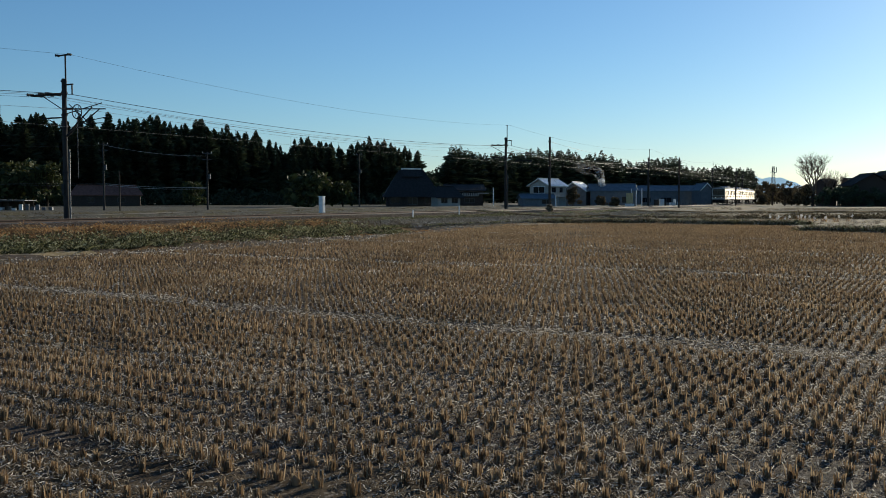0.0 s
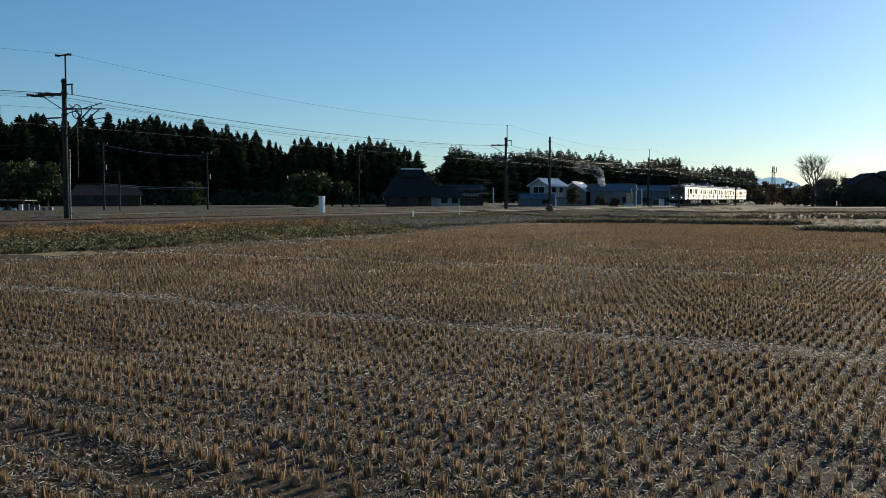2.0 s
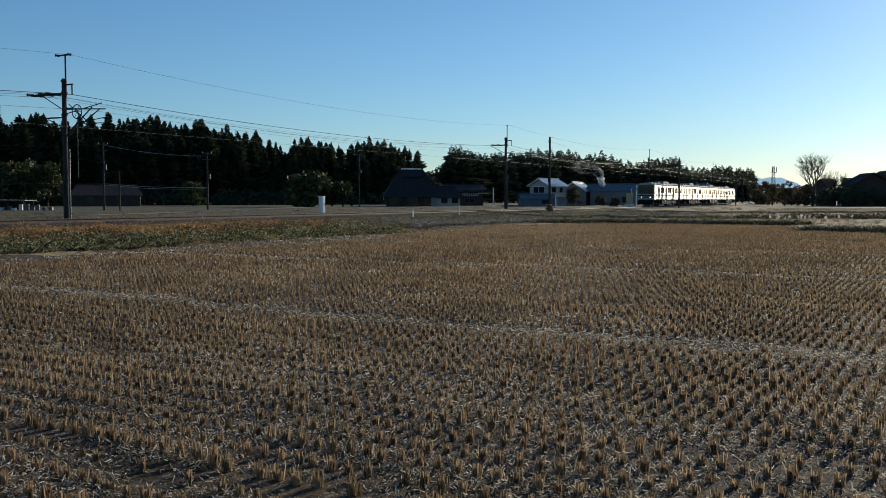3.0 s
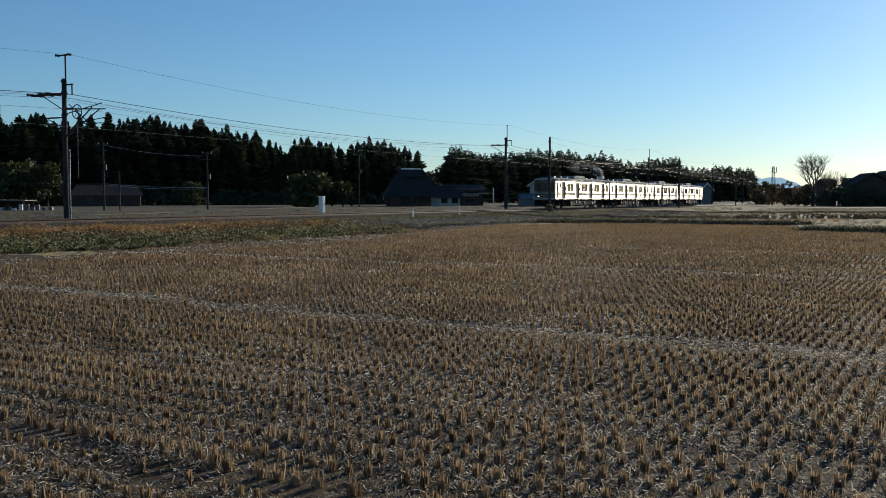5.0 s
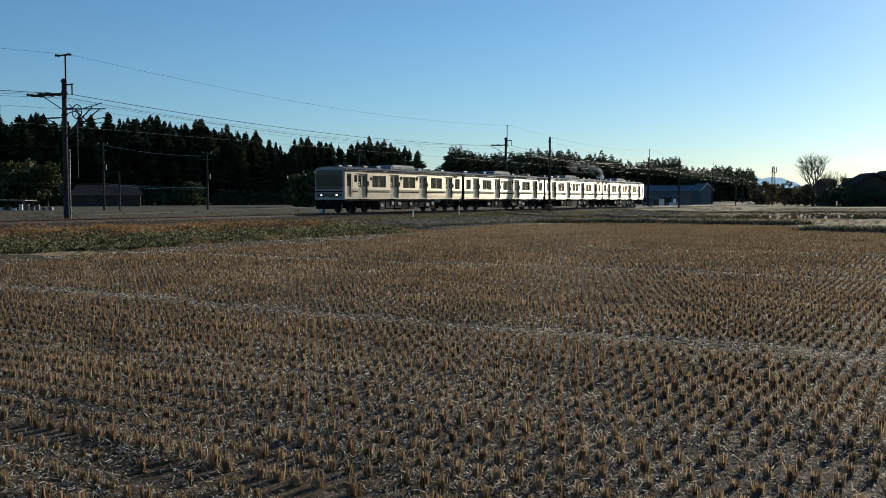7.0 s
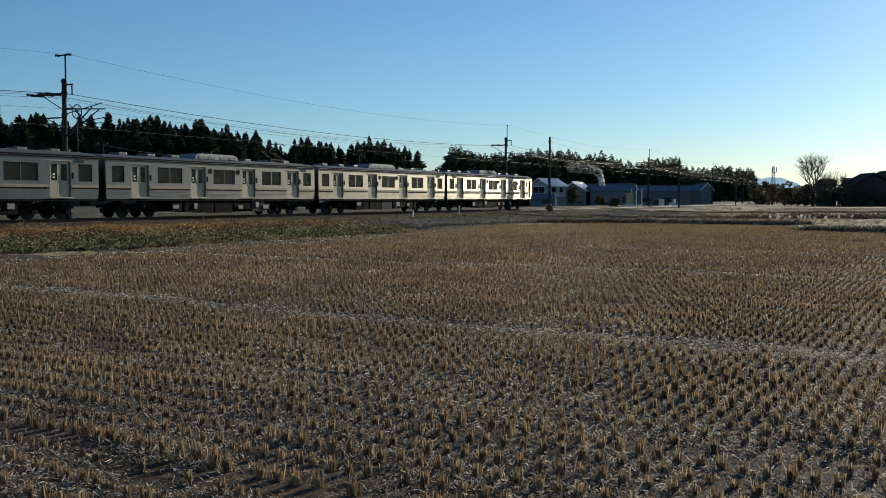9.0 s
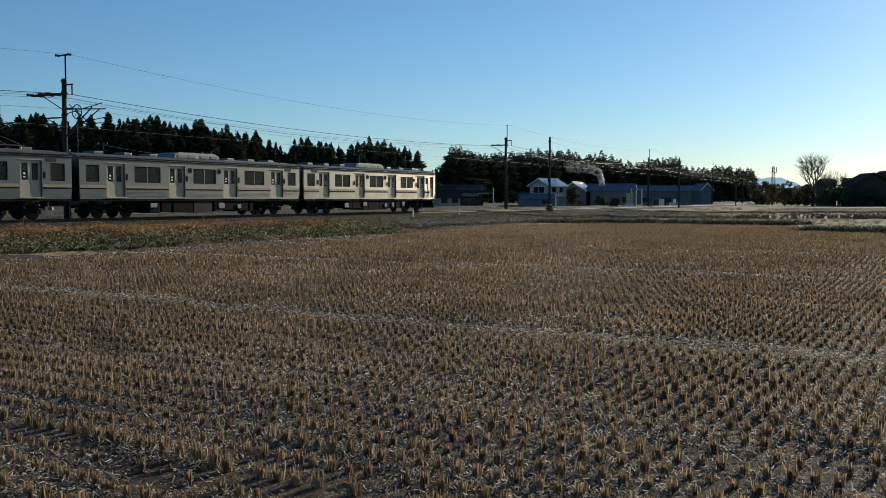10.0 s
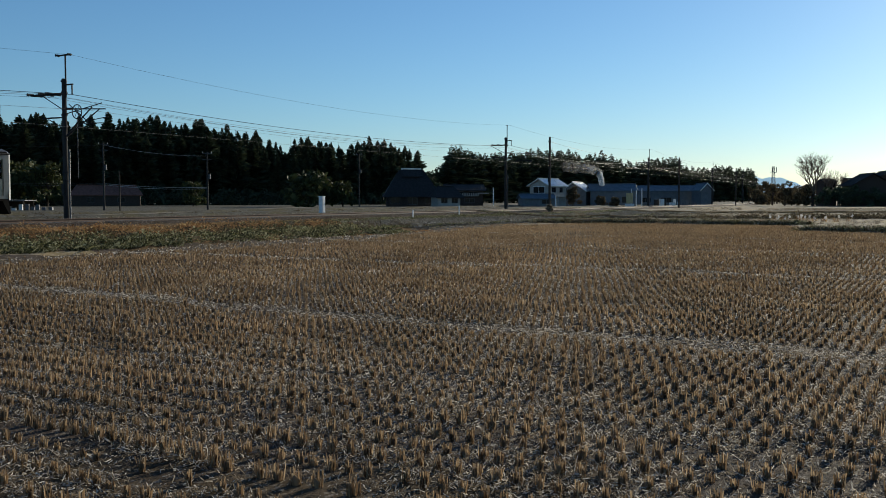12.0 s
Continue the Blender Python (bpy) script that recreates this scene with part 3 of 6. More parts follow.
def side_shell(bm, ops, y, depth):
    """A side panel with its openings cut through: outer skin at y, reveals depth inwards."""
    xs = sorted({-LEN / 2, LEN / 2, *[o[0] - o[1] for o in ops], *[o[0] + o[1] for o in ops]})
    zs = sorted({ZB, 1.62, ZT, *[o[2] for o in ops], *[o[3] for o in ops]})
    sgn = 1 if y > 0 else -1
    for i in range(len(xs) - 1):
        for j in range(len(zs) - 1):
            cx, cz = (xs[i] + xs[i + 1]) / 2, (zs[j] + zs[j + 1]) / 2
            if any(abs(cx - o[0]) < o[1] and o[2] < cz < o[3] for o in ops):
                continue
            ya, yb = y - sgn * TUCK * max(0, 1.62 - zs[j]), y - sgn * TUCK * max(0, 1.62 - zs[j + 1])
            bm.faces.new([bm.verts.new(p) for p in ((xs[i], ya, zs[j]), (xs[i + 1], ya, zs[j]), (xs[i + 1], yb, zs[j + 1]), (xs[i], yb, zs[j + 1]))])
    bmesh.ops.remove_doubles(bm, verts=bm.verts, dist=1e-4)
    for cx, hw, z0, z1, kind in ops:
        d = depth[kind] * sgn
        ring = [(cx - hw, z0), (cx + hw, z0), (cx + hw, z1), (cx - hw, z1)]
        for k in range(4):
            (xa, za), (xb, zb) = ring[k], ring[(k + 1) % 4]
            ya, yb = y - sgn * TUCK * max(0, 1.62 - za), y - sgn * TUCK * max(0, 1.62 - zb)
            bm.faces.new([bm.verts.new(p) for p in ((xa, ya, za), (xb, yb, zb), (xb, y - d, zb), (xa, y - d, za))])


ROOF_PROFILE = [(-1.40, 3.30), (-1.43, 3.32), (-1.43, 3.37), (-1.34, 3.42), (-1.18, 3.53), (-0.9, 3.61), (-0.45, 3.655), (0, 3.67), (0.45, 3.655), (0.9, 3.61), (1.18, 3.53), (1.34, 3.42), (1.43, 3.37), (1.43, 3.32), (1.40, 3.30)]
RECESS = {"door": 0.10, "wide": 0.03, "end": 0.03, "cabdoor": 0.05, "slot": 0.03}


def build_car(name, label, cab=False, panto=False):
    """One 20 m car; its origin lies at its middle on the rail head and +x points to its tail."""
    car = thing(name, label, "train car", group="cars of the train")
    ops = side_openings(cab)
    for y in (-HALF, HALF):
        bm = bmesh.new()
        side_shell(bm, ops, y, RECESS)
        bmesh.ops.remove_doubles(bm, verts=bm.verts, dist=1e-4)
        part("side_panel", bm, M_STEEL, car)
        sg = 1 if y > 0 else -1
        for cx, hw, z0, z1, kind in ops:
            yi = y - sg * RECESS[kind]
            if kind == "door":
                for k in (-1, 1):
                    c = cx + k * hw / 2
                    bm = bmesh.new()
                    w0, w1, v0, v1 = c - 0.19 - 0.02 * k, c + 0.19 - 0.02 * k, 2.08, 2.95
                    yo, yb = yi, yi - sg * 0.03
                    e0, e1 = c - hw / 2 + 0.006, c + hw / 2 - 0.006
                    for a in ((e0, w0, z0, z1), (w1, e1, z0, z1), (w0, w1, z0, v0), (w0, w1, v1, z1)):
                        box(bm, a[0], a[1], min(yo, yb), max(yo, yb), a[2], a[3])
                    leaf = part("door_leaf", bm, M_DOORSTEEL, car)
                    part("pane", box(bmesh.new(), w0, w1, yi - sg * 0.022, yi - sg * 0.012, v0, v1), M_GLASS, leaf)
                    for za, zb in ((2.36, 2.46), (2.20, 2.28)) if k == -1 else ():
                        part("sticker", box(bmesh.new(), c - 0.07, c + 0.07, min(yi, yi - sg * 0.01) - 0.001, max(yi, yi - sg * 0.01), za, zb), M_STICKER, leaf, "white warning sticker")
            else:
                bars = [0.0] if kind == "wide" else []
                bm = bmesh.new()
                t = 0.035
                for a in ((-hw, -hw + t, z0, z1), (hw - t, hw, z0, z1), (-hw + t, hw - t, z0, z0 + t), (-hw + t, hw - t, z1 - t, z1)):
                    box(bm, cx + a[0], cx + a[1], min(yi, yi - sg * 0.03), max(yi, yi - sg * 0.03), a[2], a[3])
                fr = part("cab_door" if kind == "cabdoor" else "window_frame", bm, M_DOORSTEEL if kind == "cabdoor" else M_RUBBER, car)
                if kind == "cabdoor":
                    part("door_panel", box(bmesh.new(), cx - hw + t, cx + hw - t, min(yi - sg * .005, yi - sg * .03), max(yi - sg * .005, yi - sg * .03), z0 + t, 2.1), M_DOORSTEEL, fr)
                    part("pane", box(bmesh.new(), cx - hw + t, cx + hw - t, yi - sg * 0.022, yi - sg * 0.012, 2.1, z1 - t), M_GLASS, fr)
                    part("handrail", tube(bmesh.new(), (cx + hw + 0.09, y + sg * 0.05, 1.4), (cx + hw + 0.09, y + sg * 0.05, 2.7), 0.016), M_WHITE, car)
                else:
                    part("pane", box(bmesh.new(), cx - hw + t, cx + hw - t, yi - sg * 0.022, yi - sg * 0.012, z0 + t, z1 - t), M_GLASS, fr)
                    for b in bars:
                        part("window_bar", box(bmesh.new(), cx - 0.025, cx + 0.025, min(yi + sg * 0.006, yi - sg * 0.03), max(yi + sg * 0.006, yi - sg * 0.03), z0 + t, z1 - t), M_STEEL, fr)
        # belt bands between the doors
        edges = [-LEN / 2] + [e for d in DOORS for e in (d - 0.70, d + 0.70)] + [LEN / 2]
        if cab:
            edges[0] = -8.75
        for a, b in zip(edges[::2], edges[1::2]):
            for nm, z0, z1, mt in (("dark_band", 1.63, 1.71, M_BROWN), ("cream_band", 1.715, 1.86, M_CREAM), ("lower_bead", 1.60, 1.625, M_STEEL)):
                part(nm, box(bmesh.new(), a + 0.02, b - 0.02, min(y, y + sg * 0.012), max(y, y + sg * 0.012), z0, z1), mt, car)
            bm = bmesh.new()
            for r in range(6):
                z = 1.10 + 0.08 * r
                o = y - sg * TUCK * (1.62 - z)
                box(bm, a + 0.03, b - 0.03, min(o - sg * 0.004, o + sg * 0.012), max(o - sg * 0.004, o + sg * 0.012), z, z + 0.028)
            part("corrugation", bm, M_STEEL, car, "ribbed lower steel skirt panel")
        for d in DOORS:
            part("door_button", box(bmesh.new(), d + 0.74, d + 0.86, min(y, y + sg * 0.03), max(y, y + sg * 0.03), 2.18, 2.52, 0.01), M_RUBBER, car, "black door button panel")
            part("step_sill", box(bmesh.new(), d - 0.72, d + 0.72, min(y, y + sg * 0.04), max(y, y + sg * 0.04), 1.145, 1.195, 0.006), M_DOORSTEEL, car)
            bm = bmesh.new()
            box(bm, d - 0.72, d + 0.72, min(y, y + sg * 0.035), max(y, y + sg * 0.035), 3.11, 3.15)
            part("door_rain_rail", bm, M_DOORSTEEL, car)
        for xr in (-1.32, 1.32):
            bm = bmesh.new()
            tube(bm, (xr, y, 2.86), (xr, y + sg * 0.02, 2.86), 0.17, n=16)
            part("round_emblem", bm, M_RUBBER, car, "round dark emblem sticker")
        part("side_sign", box(bmesh.new(), 8.1, 8.75, min(y, y + sg * 0.015), max(y, y + sg * 0.015), 3.06, 3.24), M_FACE, car, "black destination display")
        if cab:
            part("operator_mark", box(bmesh.new(), -6.15, -5.85, min(y, y + sg * 0.006), max(y, y + sg * 0.006), 2.62, 2.85), M_RUBBER, car, "plain dark mark")
    # roof, ends, floor
    bm = bmesh.new()
    for i, x in enumerate((-LEN / 2, LEN / 2)):
        ring = [bm.verts.new((x, y, z)) for y, z in ROOF_PROFILE]
        if i:
            for k in range(len(ring) - 1):
                bm.faces.new((last[k], last[k + 1], ring[k + 1], ring[k]))
        last = ring
    part("roof", bm, M_ROOFGREY, car, "grey painted roof", True)
    for y in (-1.43, 1.43):
        part("gutter", box(bmesh.new(), -LEN / 2, LEN / 2, y - 0.02, y + 0.02, 3.30, 3.365), M_RUBBER, car)
    for y in (-1.36, 1.36):
        part("roof_edge_line", box(bmesh.new(), -LEN / 2 + 0.1, LEN / 2 - 0.1, y - 0.06, y + 0.06, 3.36, 3.46), M_RUBBER, car)
    for x in (-LEN / 2, LEN / 2):
        if cab and x < 0:
            continue
        prof = [(y, z) for y, z in ROOF_PROFILE] + [(1.40, ZB), (-1.40, ZB)]
        bm = bmesh.new()
        for x2 in (x, x - 0.05 * (1 if x > 0 else -1)):
            bm.faces.new([bm.verts.new((x2, y * 0.995, z - 0.004)) for y, z in prof])
        end = part("end_wall", bm, M_STEEL, car)
        sx = 1 if x > 0 else -1
        part("gangway_bellows", box(bmesh.new(), min(x, x + sx * 0.24), max(x, x + sx * 0.24), -0.55, 0.55, 1.1, 3.2, 0.05), M_RUBBER, end)
    part("floor_frame", box(bmesh.new(), -LEN / 2 + 0.02, LEN / 2 - 0.02, -1.38, 1.38, 0.98, 1.10), M_UNDER, car)
    part("inner_floor", box(bmesh.new(), -LEN / 2 + 0.1, LEN / 2 - 0.1, -1.30, 1.30, 1.14, 1.18), M_BOXGREY, car)
    part("inner_ceiling", box(bmesh.new(), -LEN / 2 + 0.1, LEN / 2 - 0.1, -1.30, 1.30, 3.14, 3.20), M_INNER, car)
    for y in (-1.08, 1.08):
        for m in (-4.8, 0.0, 4.8):
            bm = box(bmesh.new(), m - 1.5, m + 1.5, y - 0.24, y + 0.24, 1.4, 1.62, 0.04)
            box(bm, m - 1.5, m + 1.5, y + (0.16 if y > 0 else -0.24), y + (0.24 if y > 0 else -0.16), 1.62, 2.02)
            part("bench_seat", bm, M_SEAT, car)
    # roof gear
    bm = bmesh.new()
    prism(bm, [(-2.1, 3.60), (-2.0, 3.86), (-1.6, 4.0), (1.6, 4.0), (2.0, 3.86), (2.1, 3.60)], -0.8, 0.8)
    bmesh.ops.bevel(bm, geom=list(bm.edges), offset=0.05, segments=2, affect="EDGES")
    ac = part("air_conditioner", bm, M_AC, car, "pale roof air-conditioner")
    for y in (-0.81, 0.81):
        for c in (-1.4, -0.5, 0.6, 1.5):
            part("grille", box(bmesh.new(), c - 0.32, c + 0.32, y - 0.01, y + 0.01, 3.68, 3.84), M_GALV, ac)
    for x in (-7.6, -5.4, -3.4, 3.5, 5.6, 7.7):
        part("roof_vent", box(bmesh.new(), x - 0.32, x + 0.32, -0.45, 0.45, 3.62, 3.82, 0.05), M_ROOFGREY, car)
    part("conduit", box(bmesh.new(), 2.3, 9.0, -0.95, -0.88, 3.60, 3.66), M_ROOFGREY, car)
    if panto:
        px = 6.6
        base = part("pantograph", box(bmesh.new(), px - 0.9, px + 0.9, -0.6, 0.6, 3.84, 3.90), M_DARK, car)
        bm = bmesh.new()
        for y in (-0.5, 0.5):
            tube(bm, (px + 0.7, y, 3.9), (px - 0.75, y * 0.6, 4.45), 0.03)
            tube(bm, (px - 0.75, y * 0.6, 4.45), (px + 0.35, y * 0.5, 5.02), 0.022)
        part("folding_arm", bm, M_DARK, base)
        bm = bmesh.new()
        for x in (px + 0.25, px + 0.45):
            tube(bm, (x, -0.55, 5.03), (x, 0.55, 5.03), 0.025)
            for y in (-1, 1):
                tube(bm, (x, y * 0.55, 5.03), (x, y * 0.85, 4.9), 0.02)
        part("contact_bar", bm, M_GALV, base)
        bm = bmesh.new()
        for x in (px - 0.7, px + 0.7):
            for y in (-0.5, 0.5):
                tube(bm, (x, y, 3.6), (x, y, 3.86), 0.06)
        part("insulator_feet", bm, M_PORC, base)
    # bogies
    for bx in (-6.8, 6.8):
        bm = bmesh.new()
        for y in (-1.0, 1.0):
            prism(bm, [(bx - 1.5, 0.58), (bx - 0.75, 0.62), (bx - 0.45, 0.42), (bx + 0.45, 0.42), (bx + 0.75, 0.62), (bx + 1.5, 0.58), (bx + 1.5, 0.72), (bx + 0.6, 0.78), (bx - 0.6, 0.78), (bx - 1.5, 0.72)], y - 0.06, y + 0.06)
        box(bm, bx - 0.3, bx + 0.3, -1.0, 1.0, 0.5, 0.8)
        bogie = part("bogie", bm, M_UNDER, car)
        for wx in (bx - 1.05, bx + 1.05):
            bm = bmesh.new()
            tube(bm, (wx, -0.8, 0.43), (wx, 0.8, 0.43), 0.08)
            for y in (-0.56, 0.56):
                tube(bm, (wx, y - 0.065, 0.43), (wx, y + 0.065, 0.43), 0.43, n=28)
            part("wheelset", bm, M_DARK, bogie)
            for y in (-1.02, 1.02):
                part("axle_box", box(bmesh.new(), wx - 0.16, wx + 0.16, y - 0.1, y + 0.1, 0.3, 0.56, 0.03), M_UNDER, bogie)
        for y in (-1.0, 1.0):
            part("air_spring", tube(bmesh.new(), (bx, y, 0.6), (bx, y, 1.0), 0.26, n=16), M_RUBBER, bogie)
    # underfloor gear
    rng = random.Random(sum(map(ord, name)) + cab * 7 + panto * 3)
    for y in (-1, 1):
        x = -4.6
        while x < 4.4:
            w = rng.uniform(0.6, 1.7)
            z0 = rng.uniform(0.20, 0.40)
            bm = box(bmesh.new(), x, min(x + w, 4.7), min(y * 0.45, y * 1.3), max(y * 0.45, y * 1.3), z0, 0.98, 0.02)
            part("equipment_box", bm, rng.choice([M_UNDER, M_UNDER, M_UNDER, M_UNDER, M_UNDER, M_BOXGREY]), car)
            x += w + rng.uniform(0.04, 0.25)
        for x in (-4.3, -2.6, -1.5, 0.4, 1.6, 3.3, 4.2):
            if rng.random() < 0.6:
                w, z0 = rng.uniform(0.14, 0.3), rng.uniform(0.42, 0.6)
                part("equipment_box", box(bmesh.new(), x - w, x + w, min(y * 1.305, y * 1.36), max(y * 1.305, y * 1.36), z0, z0 + rng.uniform(0.2, 0.36), 0.015), M_EQUIPLIT, car, "equipment box lid, sunlight put into its pale colour")
    part("air_tank", tube(bmesh.new(), (-5.0, 0, 0.66), (-3.2, 0, 0.66), 0.2, n=14), M_UNDER, car)
    for x in (-LEN / 2, LEN / 2):
        part("coupler", box(bmesh.new(), min(x, x + (0.27 if x > 0 else -0.3)), max(x, x + (0.27 if x > 0 else -0.3)), -0.14, 0.14, 0.74, 1.0, 0.03), M_DARK, car)
    if cab:
        x0 = -LEN / 2
        prof = [(-1.40, ZB), (-1.40, 3.30), (-1.28, 3.46), (-0.9, 3.58), (0, 3.64), (0.9, 3.58), (1.28, 3.46), (1.40, 3.30), (1.40, ZB)]
        bm = bmesh.new()
        a = [bm.verts.new((x0 - 0.10, y * 0.97, z)) for y, z in prof]
        b = [bm.verts.new((x0 + 0.02, y, z)) for y, z in prof]
        bm.faces.new(a)
        for i in range(len(a)):
            j = (i + 1) % len(a)
            bm.faces.new((a[i], b[i], b[j], a[j]))
        face = part("cab_front", bm, M_CABGREY, car, "flat steel cab front with a black window surround")
        outline = []
        for cy, cz, a0 in ((0.98, 3.08, 0), (-0.98, 3.08, 90), (-0.98, 2.14, 180), (0.98, 2.14, 270)):
            outline += [(cy + 0.28 * math.cos(radians(a0 + 18 * q)), cz + 0.28 * math.sin(radians(a0 + 18 * q))) for q in range(6)]
        bm = prism(bmesh.new(), outline, 0.0, 0.032)
        bmesh.ops.rotate(bm, verts=bm.verts, matrix=Matrix.Rotation(radians(-90), 3, "Z"))
        bmesh.ops.translate(bm, verts=bm.verts, vec=(x0 - 0.13, 0, 0))
        part("black_mask", bm, M_FACE, face)
        for y0, y1 in ((-1.18, -0.30), (-0.24, 0.24), (0.30, 1.18)):
            part("windscreen", box(bmesh.new(), x0 - 0.142, x0 - 0.131, y0, y1, 2.1, 2.98), M_HOUSEGLASS, face)
        part("destination_box", box(bmesh.new(), x0 - 0.145, x0 - 0.131, -0.5, 0.5, 3.08, 3.32), M_FACE, face, "dark roller destination display")
        part("lower_band", box(bmesh.new(), x0 - 0.125, x0 - 0.098, -1.3, 1.3, 1.62, 1.74), M_BROWN, face)
        part("lamp_panel", box(bmesh.new(), x0 - 0.13, x0 - 0.098, -1.2, 1.2, 1.28, 1.54, 0.01), M_FACE, face)
        for y in (-0.72, 0.72):
            part("headlight", tube(bmesh.new(), (x0 - 0.10, y, 1.41), (x0 - 0.15, y, 1.41), 0.06, n=16), M_LAMP, face, "lit round headlight")
            part("tail_light", tube(bmesh.new(), (x0 - 0.10, y * 1.35, 1.41), (x0 - 0.14, y * 1.35, 1.41), 0.08, n=12), M_REDLENS, face)
        part("wiper", tube(bmesh.new(), (x0 - 0.16, -0.9, 2.08), (x0 - 0.16, -0.5, 2.7), 0.012), M_DARK, face)
        bm = prism(bmesh.new(), [(x0 - 0.22, 0.36), (x0 - 0.12, 0.32), (x0 + 0.25, 0.98), (x0 - 0.08, 0.98)], -1.2, 1.2)
        part("snow_plough_skirt", bm, M_UNDER, car, "dark slanted front skirt")
        part("roof_front_lamp", box(bmesh.new(), x0 + 0.9, x0 + 1.4, -0.2, 0.2, 3.62, 3.78, 0.04), M_ROOFGREY, car)
    return car


CARS = [build_car("train_car", "stainless steel commuter train cab car, headlights lit", cab=True),
        build_car("train_car", "stainless steel commuter train middle car with pantograph", panto=True),
        build_car("train_car", "stainless steel commuter train middle car"),
        build_car("train_car", "stainless steel commuter train rear cab car", cab=True)]

# ---- poles and wires ----
POLES = [-21.0, 38.6, 99.3, 158.5, 218.5, 278.0, 338.0]


def insulator(bm, a, b, r=0.07, n=5):
    a, b = Vector(a), Vector(b)
    for i in range(n):
        p, q = a.lerp(b, i / n), a.lerp(b, (i + 0.55) / n)
        tube(bm, p, q, r, r * 0.55, 8)
    tube(bm, a, b, r * 0.35, n=6)


def catenary_pole(first):
    """A pole on the far side; +x runs along the track, +y away from the camera side."""
    reach = 2.7 if first else 1.7
    p = thing("catenary_pole", "dark concrete railway catenary pole with crossarms and insulators", "catenary pole", group="catenary poles")
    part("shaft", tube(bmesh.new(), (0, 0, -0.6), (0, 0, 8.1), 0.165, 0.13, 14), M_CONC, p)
    for z in (7.9, 7.25, 5.95, 5.3, 4.5, 2.6, 2.1):
        part("steel_band", tube(bmesh.new(), (0, 0, z), (0, 0, z + 0.10), 0.18, n=14), M_DARK, p)
    bm = tube(bmesh.new(), (0, -0.16, 7.0), (0, -0.16, 9.5), 0.055, 0.045)
    part("top_post", bm, M_DARK, p)
    bm = box(bmesh.new(), -0.04, 0.04, -0.62 if first else -0.24, 0.5 if first else -0.08, 9.42, 9.50)
    top = part("top_bracket", bm, M_DARK, p)
    for y in (-0.55, 0.45) if first else ():
        bm = bmesh.new()
        insulator(bm, (-0.16, y, 9.46), (0.16, y, 9.46), 0.08, 3)
        part("insulator", bm, M_DARK, top)
    bm = box(bmesh.new(), -0.05, 0.05, -0.25, reach, 7.18, 7.30)
    tube(bm, (0, 0.1, 6.3), (0, 1.9, 7.2), 0.03)
    arm = part("feeder_arm", bm, M_DARK, p)
    for y in ((0.9, 1.5, 2.5) if first else (0.8, 1.5)):
        bm = bmesh.new()
        insulator(bm, (-0.55, y, 7.25), (-0.05, y, 7.25), 0.09, 5)
        insulator(bm, (0.05, y, 7.25), (0.55, y, 7.25), 0.09, 5)
        part("insulator", bm, M_DARK, arm)
    bm = box(bmesh.new(), -0.05, 0.05, -0.75, 0.1, 7.70, 7.78)
    tube(bm, (0, -0.68, 7.74), (0, -0.68, 7.15), 0.04)
    part("side_bracket", bm, M_DARK, p)
    bm = box(bmesh.new(), -0.04, 0.04, 0.0, 1.9, 5.82, 5.90)
    tube(bm, (0, 0.1, 5.2), (0, 1.5, 5.85), 0.025)
    part("low_arm", bm, M_DARK, p)
    # hinged cantilever over the track
    bm = bmesh.new()
    tube(bm, (0, -0.15, 6.35), (0, -3.4, 6.2), 0.035)
    tube(bm, (0, -0.15, 4.75), (0, -2.9, 6.2), 0.035)
    tube(bm, (0, -1.6, 5.45), (0, -3.3, 5.42), 0.025)
    tube(bm, (0, -0.9, 6.32), (0, -1.7, 5.45), 0.022)
    cant = part("cantilever", bm, M_DARK, p)
    for a, b in (((0, -0.2, 6.35), (0, -0.75, 6.33)), ((0, -0.2, 4.78), (0, -0.7, 5.05))):
        bm = bmesh.new()
        insulator(bm, a, b, 0.08, 6)
        part("insulator", bm, M_DARK, cant)
    bm = bmesh.new()
    tube(bm, (0, -3.25, 5.42), (0.3, -2.75, 5.14), 0.018)
    part("registration_arm", bm, M_GALV, cant)
    if first:
        ring = bmesh.new()
        c = Vector((0, -1.05, 6.15))
        for i in range(20):
            a0, a1 = 2 * math.pi * i / 20, 2 * math.pi * (i + 1) / 20
            tube(ring, c + Vector((0, 0.40 * math.cos(a0), 0.40 * math.sin(a0))), c + Vector((0, 0.40 * math.cos(a1), 0.40 * math.sin(a1))), 0.03, n=6)
        for a0 in range(0, 6):
            q = math.pi * a0 / 3
            tube(ring, c, c + Vector((0, 0.40 * math.cos(q), 0.40 * math.sin(q))), 0.015, n=5)
        part("tension_wheel", ring, M_DARK, p)
        bm = tube(bmesh.new(), (0.02, -1.05, 5.75), (0.02, -1.05, 2.3), 0.018, n=6)
        insulator(bm, (0.02, -1.05, 4.55), (0.02, -1.05, 4.15), 0.06, 4)
        part("tension_rod", bm, M_GALV, p)
        bm = bmesh.new()
        tube(bm, (0, -0.1, 6.05), (0, -3.1, 6.55), 0.03)
        tube(bm, (0, -0.3, 4.95), (0, -2.3, 6.35), 0.04)
        tube(bm, (0, -0.4, 6.6), (0, -2.0, 5.5), 0.03)
        tube(bm, (0, -1.5, 5.55), (0, -3.6, 5.75), 0.025)
        part("second_cantilever", bm, M_DARK, p)
    bm = box(bmesh.new(), -0.24, -0.19, -0.1, 0.1, 1.3, 2.0)
    part("pole_plate", bm, M_DARK, p)
